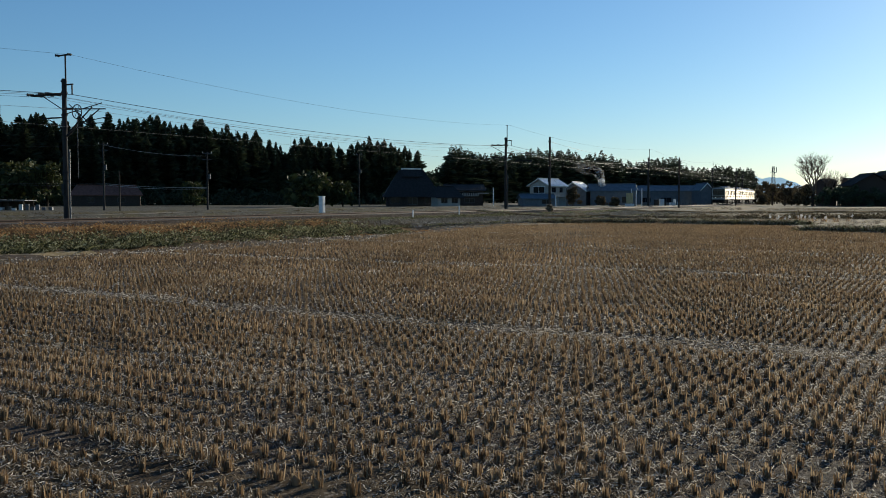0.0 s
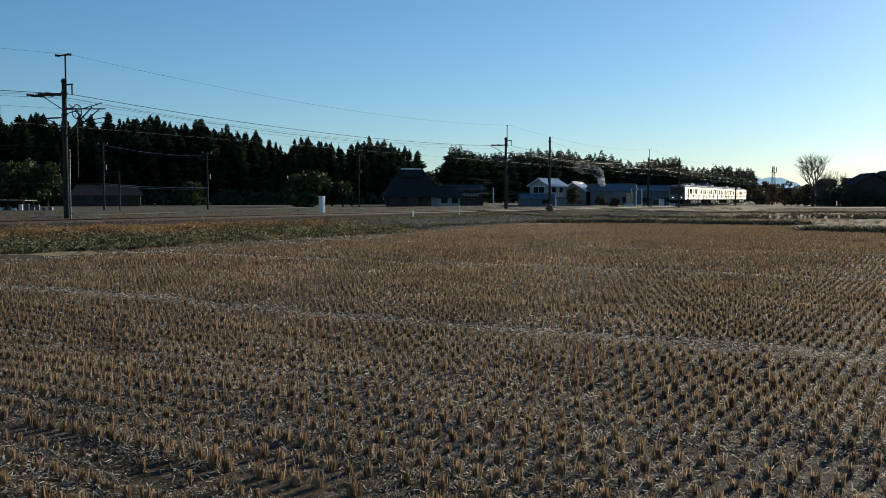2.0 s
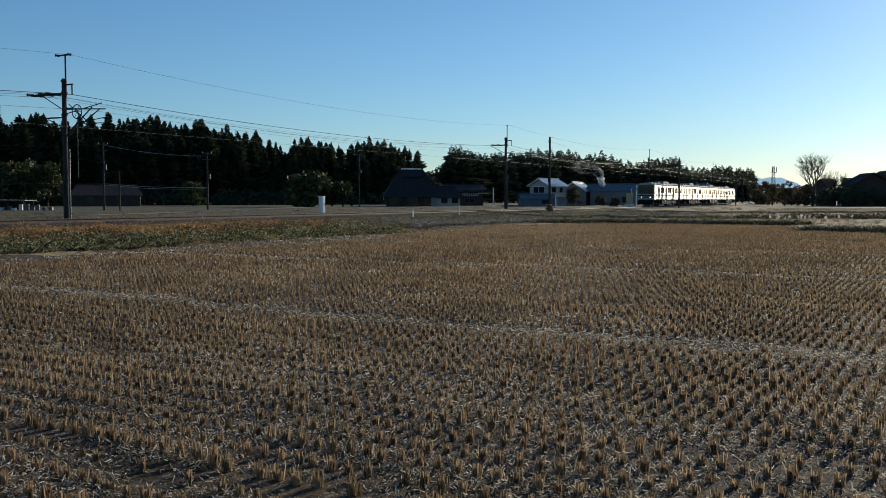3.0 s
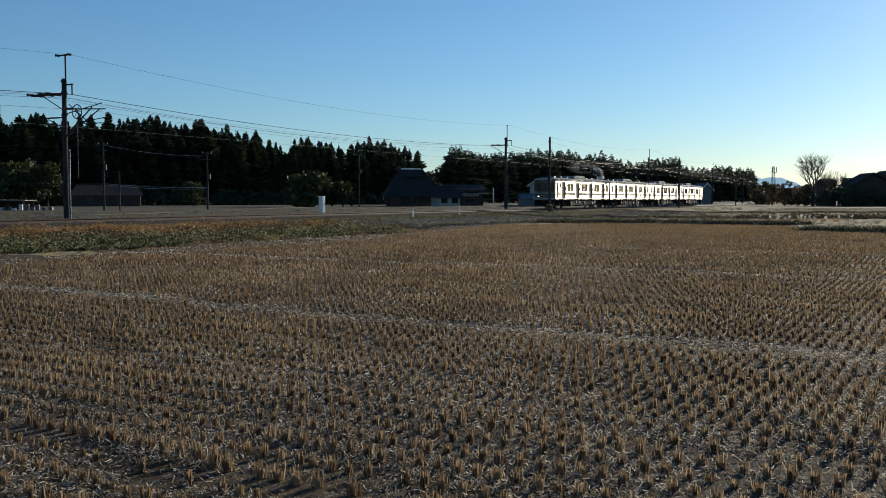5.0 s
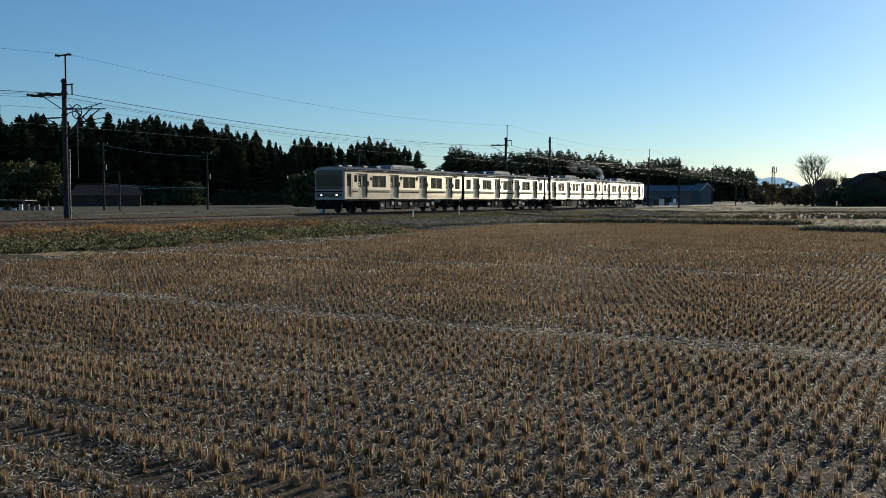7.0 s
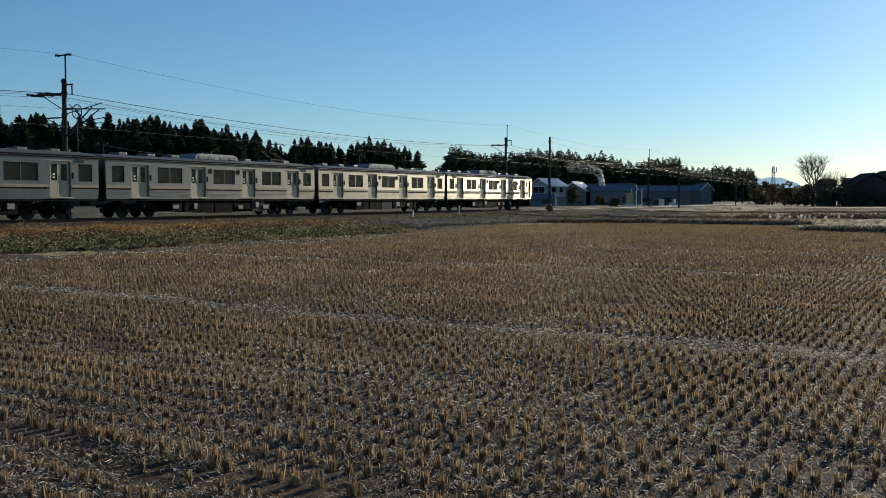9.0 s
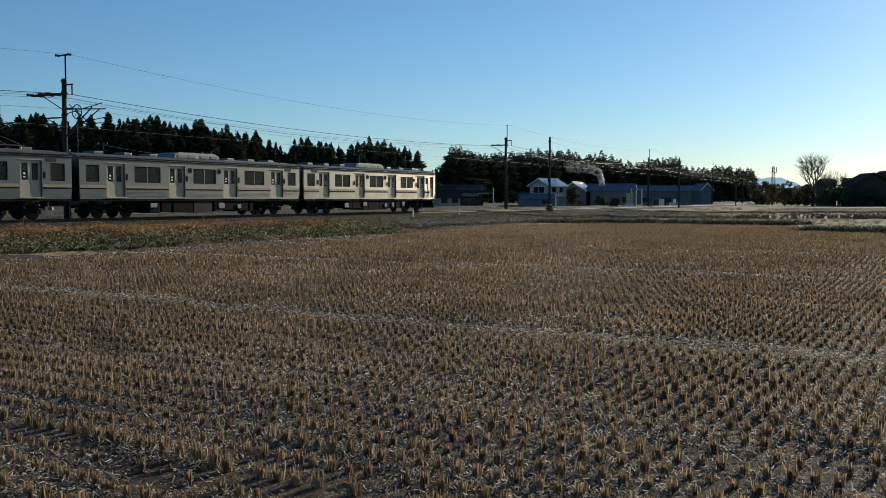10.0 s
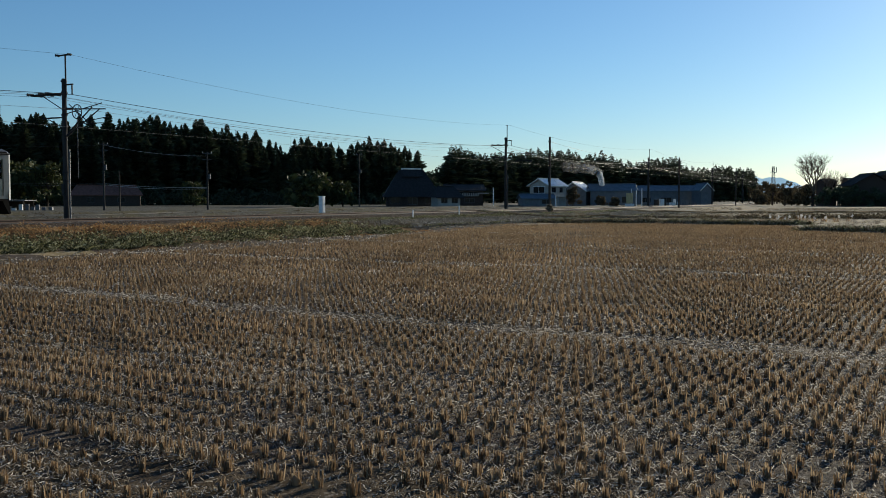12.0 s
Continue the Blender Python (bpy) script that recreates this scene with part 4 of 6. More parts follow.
    part("cable_duct", tube(bmesh.new(), (0.1, -0.22, -0.4), (0.1, -0.22, 4.0), 0.05), M_GALV, p)
    return p


def rail_pose(s, off=0.0, z=0.0):
    return Matrix.Translation(line(s, off, z)) @ Matrix.Rotation(along(s), 4, "Z")


def put_poles():
    proto = catenary_pole(False)
    proto.matrix_basis = rail_pose(POLES[0], 2.63)
    big = catenary_pole(True)
    big.matrix_basis = rail_pose(POLES[1], 2.63)
    for s in POLES[2:]:
        copy_thing(proto, rail_pose(s, 2.63))


def wire(name, label, a, b, sag, r, mat, group="overhead wires", n=14):
    """A hanging wire between two points."""
    a, b = Vector(a), Vector(b)
    pts = []
    for i in range(n + 1):
        f = i / n
        p = a.lerp(b, f)
        p.z -= 4 * sag * f * (1 - f)
        pts.append(p)
    v, k = [], 4
    side = (b - a).cross(Vector((0, 0, 1))).normalized()
    for p in pts:
        for q in range(k):
            t = 2 * math.pi * (q + 0.5) / k
            v.append(p + side * (r * math.cos(t)) + Vector((0, 0, r * math.sin(t))))
    f = [(i * k + q, i * k + (q + 1) % k, (i + 1) * k + (q + 1) % k, (i + 1) * k + q) for i in range(n) for q in range(k)]
    ob = polys(name, np.array(v), np.array(f), mat, True)
    return tagged(ob, label, "wire", group)


def string_wires():
    for s0, s1 in zip(POLES, POLES[1:]):
        def w(off, z, sag, r, mat, label, nm="overhead_wire", n=12):
            return wire(nm, label, line(s0, off, z), line(s1, off, z), sag, r, mat, n=n)
        w(0.25, 5.12, 0.02, 0.009, M_WIRE, "taut copper contact wire over the track", "contact_wire", 6)
        mess = w(0.25, 6.15, 0.55, 0.009, M_WIRE, "steel messenger wire carrying the contact wire", "messenger_wire")
        for i in range(1, 10):
            f = i / 10
            s = s0 + (s1 - s0) * f
            top = 6.15 - 4 * 0.55 * f * (1 - f)
            part("dropper", tube(bmesh.new(), line(s, 0.25, 5.1), line(s, 0.25, top), 0.008, n=4), M_WIRE, mess)
        w(5.13, 7.3, 0.9, 0.011, M_WIRE, "grey feeder wire strung along the railway", "feeder_wire")
        w(4.13, 7.3, 0.9, 0.011, M_WIRE, "grey feeder wire strung along the railway", "feeder_wire")
        w(1.95, 7.15, 0.75, 0.019, M_CABLE, "dark feeder cable strung along the railway", "feeder_wire")
        w(2.3, 6.95, 0.95, 0.010, M_CABLE, "thin dark signal cable strung along the railway", "signal_wire")
        w(2.1, 9.46, 0.9, 0.007, M_CABLE, "thin ground wire over the pole tops", "ground_wire")


def wood_pole(h):
    p = thing("utility_pole", "dark slender wooden utility pole beside the railway", "utility pole", group="wooden poles by the track")
    part("shaft", tube(bmesh.new(), (0, 0, -0.8), (0, 0, h), 0.15, 0.11, 12), M_WOOD, p)
    bm = bmesh.new()
    insulator(bm, (0, 0.15, h - 0.45), (0.5, 0.15, h - 0.45), 0.06, 4)
    part("insulator", bm, M_DARK, p)
    part("stay_band", tube(bmesh.new(), (0, 0, h - 0.6), (0, 0, h - 0.5), 0.14, n=12), M_DARK, p)
    part("equipment_plate", box(bmesh.new(), -0.16, -0.10, -0.16, 0.16, 3.0, 3.5, 0.01), M_DARK, p)
    return p


put_poles()
string_wires()
wp = wood_pole(8.0)
wp.matrix_basis = rail_pose(99.7, -2.6)
for s in (158.5, 218.5):
    copy_thing(wp, rail_pose(s, -2.6))
for s0, s1 in ((99.7, 158.5), (158.5, 218.5), (218.5, 278.0)):
    wire("pole_wire", "grey wire between the wooden poles", line(s0, -2.6, 7.5), line(s1, -2.6, 7.3), 0.8, 0.011, M_WIRE)
    wire("pole_wire", "grey wire between the wooden poles", line(s0, -2.6, 6.6), line(s1, -2.6, 6.4), 1.0, 0.011, M_WIRE)


def street_pole(h, m):
    p = thing("utility_pole", "grey concrete utility pole at the wood's edge", "utility pole", m, "poles along the lane")
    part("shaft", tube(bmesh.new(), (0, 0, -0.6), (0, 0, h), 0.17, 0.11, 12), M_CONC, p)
    for z in (h - 0.3, h - 1.2):
        part("crossarm", box(bmesh.new(), -0.75, 0.75, -0.05, 0.05, z, z + 0.09), M_GALV, p)
    bm = bmesh.new()
    for x in (-0.65, 0.0, 0.65):
        tube(bm, (x, 0, h - 0.21), (x, 0, h + 0.0), 0.05, n=8)
    part("insulator", bm, M_PORC, p)
    bm = tube(bmesh.new(), (0.3, 0, h - 4.2), (0.3, 0, h - 3.4), 0.2, n=12)
    part("transformer_can", bm, M_GALV, p)
    return p


def lane_poles():
    spots = [(-52.0, 147.0, 10.4), (-36.1, 147.0, 9.0), (-93.0, 275.0, 11.0), (-18.0, 206.0, 11.5)]
    for x, y, h in spots:
        street_pole(h, pose(x, y, float(land(x, y)), 0, 0, 20))
    a, b = Vector((-52.0, 147.0, 0)), Vector((-36.1, 147.0, 0))
    for h0, h1, sag in ((9.4, 7.7, 0.45), (3.5, 2.9, 0.25), (3.3, 2.7, 0.3)):
        wire("lane_wire", "pale wire sagging between lane poles", a + Vector((0, 0, h0)), b + Vector((0, 0, h1)), sag, 0.03, M_SUNWIRE)
        wire("lane_wire", "pale wire running on past the wood", a + Vector((0, 0, h0)), a + Vector((-25, 0, h0 + 0.5)), sag, 0.02, M_WIRE)


lane_poles()


def relay_box():
    p = thing("relay_cabinet", "tall white railway relay cabinet on a concrete foot", "cabinet", rail_pose(64.0, 2.7, -0.02))
    part("body", box(bmesh.new(), -0.20, 0.20, -0.18, 0.18, 0.0, 1.30, 0.02), M_WHITE, p)
    part("door", box(bmesh.new(), -0.17, 0.17, -0.205, -0.183, 0.06, 1.22, 0.006), M_WHITE, p)
    part("roof", box(bmesh.new(), -0.23, 0.23, -0.22, 0.21, 1.30, 1.36, 0.015), M_WHITE, p)
    part("foot", box(bmesh.new(), -0.22, 0.22, -0.2, 0.2, -0.5, 0.0), M_CONC, p)
    part("handle", box(bmesh.new(), 0.10, 0.14, -0.23, -0.205, 0.6, 0.75), M_DARK, p)


relay_box()


# ---- woods ----
def cedar_meshes(seed, n=1250):
    """Trunk and crown of a cedar 1 m high; the crown is whorls of drooping ragged sprays."""
    rng = np.random.default_rng(seed)
    trunk = bmesh.new()
    tube(trunk, (0, 0, -0.03), (0, 0, 0.5), 0.014, 0.009, 7)
    tube(trunk, (0, 0, 0.5), (0, 0, 0.98), 0.009, 0.001, 6)
    tm = finish(trunk, "trunk", M_BARK)
    h = 0.03 + 0.97 * rng.random(n) ** 0.9
    reach = 0.19 * np.clip(1.0 - h, 0, 1) ** 0.7 * rng.uniform(0.35, 1.15, n) * (1 + 0.22 * np.sin(h * 31 + seed))
    reach += 0.003
    a = rng.uniform(0, 2 * np.pi, n)
    base = np.stack([np.cos(a) * reach * 0.15, np.sin(a) * reach * 0.15, h], 1)
    tip = np.stack([np.cos(a) * reach, np.sin(a) * reach, h + rng.uniform(-0.02, 0.02, n) + 0.18 * reach], 1)
    # each spray: three crossed leaf quads
    vs = []
    for k in range(2):
        d = tip - base
        side = np.cross(d, rng.normal(size=(n, 3)))
        side /= np.linalg.norm(side, axis=1, keepdims=True) + 1e-9
        w = side * (0.005 + 0.13 * reach)[:, None] * rng.uniform(0.5, 1.1, n)[:, None]
        mid = base + d * rng.uniform(0.45, 0.7, n)[:, None]
        vs.append(np.stack([base, mid - w, tip, mid + w], 1))
    v = np.concatenate(vs).reshape(-1, 3)
    ob = polys("crown", v, np.arange(len(v)).reshape(-1, 4), M_CEDAR)
    cm = ob.data
    bpy.data.objects.remove(ob)
    return tm, cm


KINDS = [cedar_meshes(s) for s in range(6)]


def cedar(x, y, h, kind, turn, wide=1.0, label="tall dark green cedar in the wood", group="cedars of the wood"):
    t = thing("cedar_tree", label, "tree", pose(x, y, float(land(x, y)), 0, 0, turn), group)
    t.scale = (h * wide, h * wide, h)
    for nm, me in zip(("trunk", "crown"), KINDS[kind]):
        ob = new(nm, me)
        ob.parent = t
    return t


# skyline of the two woods: bearing (x over y) and height over distance
SKY_NEAR = [(-0.56, .094), (-0.50, .091), (-0.463, .095), (-0.45, .084), (-0.42, .089), (-0.40, .083), (-0.37, .087), (-0.345, .085), (-0.31, .087), (-0.288, .087), (-0.27, .080), (-0.25, .084), (-0.23, .076),
            (-0.21, .070), (-0.19, .074), (-0.178, .064), (-0.17, .055), (-0.158, .065), (-0.14, .066), (-0.12, .061), (-0.105, .056), (-0.08, .063), (-0.055, .064), (-0.045, .056), (-0.036, .053), (-0.029, .051)]
SKY_FAR = [(-0.018, .030), (0.0, .036), (0.008, .056), (0.02, .054), (0.035, .051), (0.055, .048), (0.08, .051), (0.105, .053), (0.13, .052), (0.15, .047), (0.167, .050), (0.18, .044), (0.195, .039), (0.21, .041),
           (0.225, .045), (0.243, .044), (0.255, .036), (0.27, .034), (0.29, .036), (0.31, .033), (0.328, .031)]


def woods():
    rng = random.Random(8)

    def belt(sky, d0, d1, step, rows, label, group):
        bearings = [p[0] for p in sky]
        b = bearings[0]
        while b < bearings[-1]:
            f = (b - bearings[0]) / (bearings[-1] - bearings[0])
            for r in range(rows):
                bb = b + rng.uniform(-0.5, 0.5) * step
                y = (d0 + (d1 - d0) * f) * (1 + 0.035 * r) + rng.uniform(-3, 3)
                top = float(np.interp(bb, bearings, [p[1] for p in sky]))
                k = rng.uniform(0.90, 1.06) if r == 1 else rng.uniform(0.74, 1.0)
                h = top * y * k + 1.7
                girth = rng.uniform(1.2, 1.85)
                cedar(bb * y, y, h, rng.randrange(len(KINDS)), rng.uniform(0, 360), girth, label, group)
            b += step
    belt(SKY_NEAR, 235.0, 330.0, 0.0115, 5, "tall dark green cedar in the wood", "cedars of the wood")
    # the far wood, too dense to count
    r2 = np.random.default_rng(9)
    light = [cedar_meshes(50 + i, 420)[1] for i in range(4)]
    shapes = []
    for me in light:
        co = np.empty(len(me.vertices) * 3, np.float32)
        me.vertices.foreach_get("co", co)
        shapes.append(co.reshape(-1, 3))
    bx = [q[0] for q in SKY_FAR]
    out = []
    for bb in np.arange(bx[0], bx[-1], 0.0055):
        for r in range(5):
            q = bb + r2.uniform(-0.5, 0.5) * 0.0055
            y = (390 + 240 * (bb - bx[0]) / (bx[-1] - bx[0])) * (1 + 0.03 * r) + r2.uniform(-4, 4)
            h = float(np.interp(q, bx, [t[1] for t in SKY_FAR])) * y * (r2.uniform(0.93, 1.03) if r == 1 else r2.uniform(0.78, 0.97)) + 1.7
            a, g = r2.uniform(0, 6.28), h * r2.uniform(1.7, 2.6)
            c = shapes[r2.integers(4)]
            out.append(np.stack([(c[:, 0] * math.cos(a) - c[:, 1] * math.sin(a)) * g + q * y, (c[:, 0] * math.sin(a) + c[:, 1] * math.cos(a)) * g + y, c[:, 2] * h - 0.6], 1))
    v = np.concatenate(out)
    tagged(polys("far_wood", v, np.arange(len(v)).reshape(-1, 4), M_CEDAR), "dark cedar wood beyond the houses", "wood", kind="stuff")


woods()


# ---- houses ----
def house(name, label, x, y, w, d, eave, ridge, turn, wall_mat, roof_mat, over=0.6, windows=(), z=None, hip=0.0, group="", frame_mat=None):
    """A gabled house; its ridge runs along local x. windows: (x, half width, foot, head) on the near long wall."""
    z = float(land(x, y)) if z is None else z
    h = thing(name, label, "building", pose(x, y, z, 0, 0, turn), group)
    bm = bmesh.new()
    t = 0.2
    hw, hd = w / 2, d / 2
    xs = sorted({-hw, hw, *[a - b for a, b, _, _ in windows], *[a + b for a, b, _, _ in windows]})
    zs = sorted({-0.3, eave, *[q for _, _, q, _ in windows], *[q for _, _, _, q in windows]})
    for i in range(len(xs) - 1):
        for j in range(len(zs) - 1):
            cx, cz = (xs[i] + xs[i + 1]) / 2, (zs[j] + zs[j + 1]) / 2
            if not any(abs(cx - a) < b and f < cz < g for a, b, f, g in windows):
                box(bm, xs[i], xs[i + 1], -hd, -hd + t, zs[j], zs[j + 1])
    box(bm, -hw, hw, hd - t, hd, -0.3, eave)
    for x0 in (-hw, hw - t):
        a = [(-hd + t, -0.3), (hd - t, -0.3), (hd - t, eave), (0, ridge - 0.12 - (ridge - eave) * t / hd if hip == 0 else eave), (-hd + t, eave)]
        v0 = [bm.verts.new((x0, p, q)) for p, q in a]
        v1 = [bm.verts.new((x0 + t, p, q)) for p, q in a]
        bm.faces.new(v0)
        bm.faces.new(v1[::-1])
        for i in range(5):
            bm.faces.new((v0[i], v1[i], v1[(i + 1) % 5], v0[(i + 1) % 5]))
    part("wall", bm, wall_mat, h)
    slope = (ridge - eave) / hd
    bm = bmesh.new()
    for sg in (-1, 1):
        ye, ze = sg * (hd + over), eave - slope * over + 0.02
        rx0, rx1 = hw + over, hw + over - hip
        for dz in (0.0, 0.18):
            q = [(-rx0, ye, ze + dz), (rx0, ye, ze + dz), (rx1, 0, ridge + dz), (-rx1, 0, ridge + dz)]
            bm.faces.new([bm.verts.new(p) for p in q])
        for e in (((-rx0, ye, ze), (rx0, ye, ze)),):
            a, b = e
            bm.faces.new([bm.verts.new(p) for p in (a, b, (b[0], b[1], b[2] + 0.18), (a[0], a[1], a[2] + 0.18))])
    for sx in (-1, 1):
        rx0, rx1 = sx * (hw + over), sx * (hw + over - hip)
        if hip:
            bm.faces.new([bm.verts.new(p) for p in ((rx0, -hd - over, eave - slope * over + 0.2), (rx0, hd + over, eave - slope * over + 0.2), (rx1, 0, ridge + 0.18))])
        for sg in (-1, 1):
            ye, ze = sg * (hd + over), eave - slope * over + 0.02
            bm.faces.new([bm.verts.new(p) for p in ((rx0, ye, ze), (rx1, 0, ridge), (rx1, 0, ridge + 0.18), (rx0, ye, ze + 0.18))])
    roof = part("roof", bm, roof_mat, h)
    part("ridge_cap", box(bmesh.new(), -(hw + over - hip), hw + over - hip, -0.18, 0.18, ridge + 0.12, ridge + 0.32, 0.03), roof_mat, roof)
    n = max(4, int(w / 0.9))
    for sg in (-1, 1):
        bm = bmesh.new()
        for i in range(n + 1):
            px = -hw - over + (w + 2 * over) * i / n
            px1 = max(-(hw + over - hip), min(hw + over - hip, px))
            tube(bm, (px, sg * (hd + over), eave - slope * over + 0.21), (px1, 0, ridge + 0.19), 0.035, n=4)
        part("roof_seams", bm, roof_mat, roof)
    for a, b, f, g in windows:
        bm = bmesh.new()
        for q in ((a - b, a - b + 0.07, f, g), (a + b - 0.07, a + b, f, g), (a - b, a + b, f, f + 0.07), (a - b, a + b, g - 0.07, g), (a - 0.03, a + 0.03, f, g)):
            box(bm, q[0], q[1], -hd + 0.04, -hd + 0.12, q[2], q[3])
        win = part("window", bm, frame_mat or M_GALV, h)
        part("pane", box(bmesh.new(), a - b, a + b, -hd + 0.07, -hd + 0.09, f, g), M_HOUSEGLASS, win)
    return h


def village():
    house("barn", "low barn with a rusty red roof before the wood", -83.5, 238.0, 16.0, 8.0, 2.9, 5.0, 17, M_BOARD, M_REDROOF, windows=[(-3.5, 0.9, 1.0, 2.1), (3.5, 0.9, 1.0, 2.1)], hip=1.6)
    open_shelter()
    farm = house("farmhouse", "old farmhouse with a steep dark tiled hip roof", -7.8, 235.0, 12.0, 9.0, 3.3, 8.5, 6, M_BOARD, M_TILE, 1.0, windows=[(-4.2, 1.2, 0.6, 2.4), (0, 1.2, 0.4, 2.4), (4.2, 1.2, 0.6, 2.4)], hip=3.9)
    bm = bmesh.new()
    ring = [(-2.0, 7.35), (0.0, 9.05), (2.0, 7.35), (2.0, 7.15), (0.0, 8.8), (-2.0, 7.15)]
    a = [bm.verts.new((-2.4, y, q)) for y, q in ring]
    b = [bm.verts.new((2.4, y, q)) for y, q in ring]
    bm.faces.new(a)
    bm.faces.new(b[::-1])
    for i in range(6):
        bm.faces.new((a[i], b[i], b[(i + 1) % 6], a[(i + 1) % 6]))
    crest = part("crest_roof", bm, M_TILE, farm)
    # the ridge takes the pale sheet colour as a painted sun highlight
    part("ridge_tile", box(bmesh.new(), -2.45, 2.45, -0.22, 0.22, 8.98, 9.3, 0.05), M_PALEROOF, crest, "ridge tiles with sunlight put into a pale colour")
    house("outhouse", "small outhouse with a sunlit pale roof edge", 0.6, 226.0, 5.5, 5.0, 2.6, 4.6, 20, M_WALL, M_TILE, 0.8, windows=[(-1.2, 0.8, 0.8, 2.0), (1.4, 0.8, 0.8, 2.0)], hip=1.6)
    dark = house("house", "two-storey house with a low dark roof", 5.6, 262.0, 9.5, 8.0, 4.2, 5.6, 8, M_BOARD, M_TILE, 0.8, windows=[(-2.2, 1.5, 2.9, 3.8), (2.0, 1.2, 2.9, 3.8), (1.0, 1.4, 0.8, 2.0)])
    balcony = part("balcony", box(bmesh.new(), -3.6, 3.2, -5.0, -4.05, 2.55, 2.7), M_WALL, dark, "pale upstairs balcony")
    for i in range(12):
        part("baluster", box(bmesh.new(), -3.55 + 0.6 * i, -3.25 + 0.6 * i, -5.0, -4.95, 2.7, 3.4), M_WALL, balcony)
    part("canopy", box(bmesh.new(), 3.3, 6.2, -5.2, -3.0, 3.3, 3.42), M_PALEROOF, dark)
    pale = house("house", "pale two-storey house with a white sheet roof", 26.4, 241.0, 8.4, 5.4, 5.2, 6.7, 52, M_WALL, M_PALEROOF, 0.6, windows=[(-1.6, 1.0, 3.4, 4.7), (1.9, 0.8, 3.4, 4.7)])
    bm = bmesh.new()
    for y0, y1, z0, z1 in ((-1.75, -1.65, 3.2, 4.9), (1.65, 1.75, 3.2, 4.9), (-1.65, 1.65, 3.2, 3.3), (-1.65, 1.65, 4.8, 4.9), (-0.04, 0.04, 3.3, 4.8)):
        box(bm, -4.30, -4.19, y0, y1, z0, z1)
    gable = part("window", bm, M_WHITE, pale, "wide white-framed gable window")
    part("pane", box(bmesh.new(), -4.24, -4.21, -1.65, 1.65, 3.3, 4.8), M_HOUSEGLASS, gable)
    part("canopy", box(bmesh.new(), -5.3, -4.18, -2.5, 2.6, 2.75, 2.87, 0.02), M_BLUEROOF, pale)
    part("balcony", box(bmesh.new(), -1.5, 4.0, -3.9, -2.68, 2.3, 2.45, 0.02), M_WALL, pale)
    for x in (-1.4, 3.9):
        part("balcony_post", box(bmesh.new(), x - 0.06, x + 0.06, -3.85, -3.73, -0.2, 2.3), M_WHITE, pale)
    house("lean_to", "low blue-roofed lean-to before the pale house", 22.6, 232.0, 8.0, 4.0, 1.9, 2.8, 10, M_BLUEWALL, M_BLUEROOF, 0.4, windows=[(2.0, 1.2, 0.6, 1.6)])
    house("workshop", "blue sheet-metal workshop with a blue roof", 44.0, 250.0, 11.5, 8.0, 3.9, 5.5, -4, M_BLUEWALL, M_BLUEROOF, 0.4, windows=[(3.4, 1.2, 0.8, 2.4)])
    house("workshop", "workshop with a sunlit pale roof slope", 35.4, 252.0, 7.0, 7.0, 3.8, 6.0, 62, M_BLUEWALL, M_PALEROOF, 0.4)
    house("long_shed", "long low blue-roofed shed by the railway", 61.5, 270.0, 19.0, 8.0, 4.0, 5.4, 8, M_BLUEWALL, M_BLUEROOF, 0.4, windows=[(-6, 1.5, 0.8, 2.2), (0, 1.5, 0.8, 2.2)])
    gable_shed()
    house("house", "narrow dark two-storey house behind a hedge", 110.4, 276.0, 3.6, 5.0, 6.9, 7.4, 4, M_BOARD, M_TILE, 0.3, windows=[(0.4, 0.7, 4.6, 5.7)])
    house("house", "narrow dark two-storey house behind a hedge", 117.6, 276.0, 3.4, 5.0, 7.2, 7.7, 4, M_BOARD, M_TILE, 0.3)
    house("house", "dark tiled house behind a hedge", 115.8, 262.0, 12.0, 10.0, 5.9, 8.7, 82, M_BOARD, M_TILE, 0.9)
    house("house", "large dark tiled house behind a hedge", 124.5, 270.0, 14.0, 12.0, 6.6, 9.6, 78, M_BOARD, M_TILE, 0.9)


def open_shelter():
    """A low open-fronted shelter: thin sheet roof on posts, a back wall, stacked goods."""
    p = thing("open_shelter", "low open-fronted farm shelter with a thin sheet roof", "shelter", pose(-69.8, 150.0, float(land(-69.8, 150.0)), 0, 0, 2))
    part("roof", prism(bmesh.new(), [(-5.6, 1.62), (5.2, 1.52), (5.2, 1.60), (-5.6, 1.72)], -2.3, 2.3), M_SLATE, p)
    part("back_wall", box(bmesh.new(), -5.3, 4.9, 1.9, 2.0, -0.2, 1.5), M_BOARD, p)
    for x in (-5.2, -2.6, 0.0, 2.5, 4.9):
        for y in (-2.1, 1.8):
            part("post", box(bmesh.new(), x - 0.06, x + 0.06, y - 0.06, y + 0.06, -0.3, 1.54), M_BOARD, p)
    part("front_beam", box(bmesh.new(), -5.3, 5.0, -2.2, -2.1, 1.36, 1.5), M_BOARD, p)


def gable_shed():
    h = house("gable_shed", "small shed with white barge boards on its gable", 70.8, 262.0, 6.0, 3.4, 4.2, 5.9, 100, M_BLUEWALL, M_BLUEROOF, 0.3)
    for sg in (-1, 1):
        bm = prism(bmesh.new(), [(0.0, 6.18), (sg * 2.05, 4.12), (sg * 2.05, 3.86), (0.0, 5.86)], -0.06, 0.0)
        ob = part("barge_board", bm, M_WHITE, h)
        ob.matrix_basis = pose(-3.32, 0, 0, 0, 0, -90)


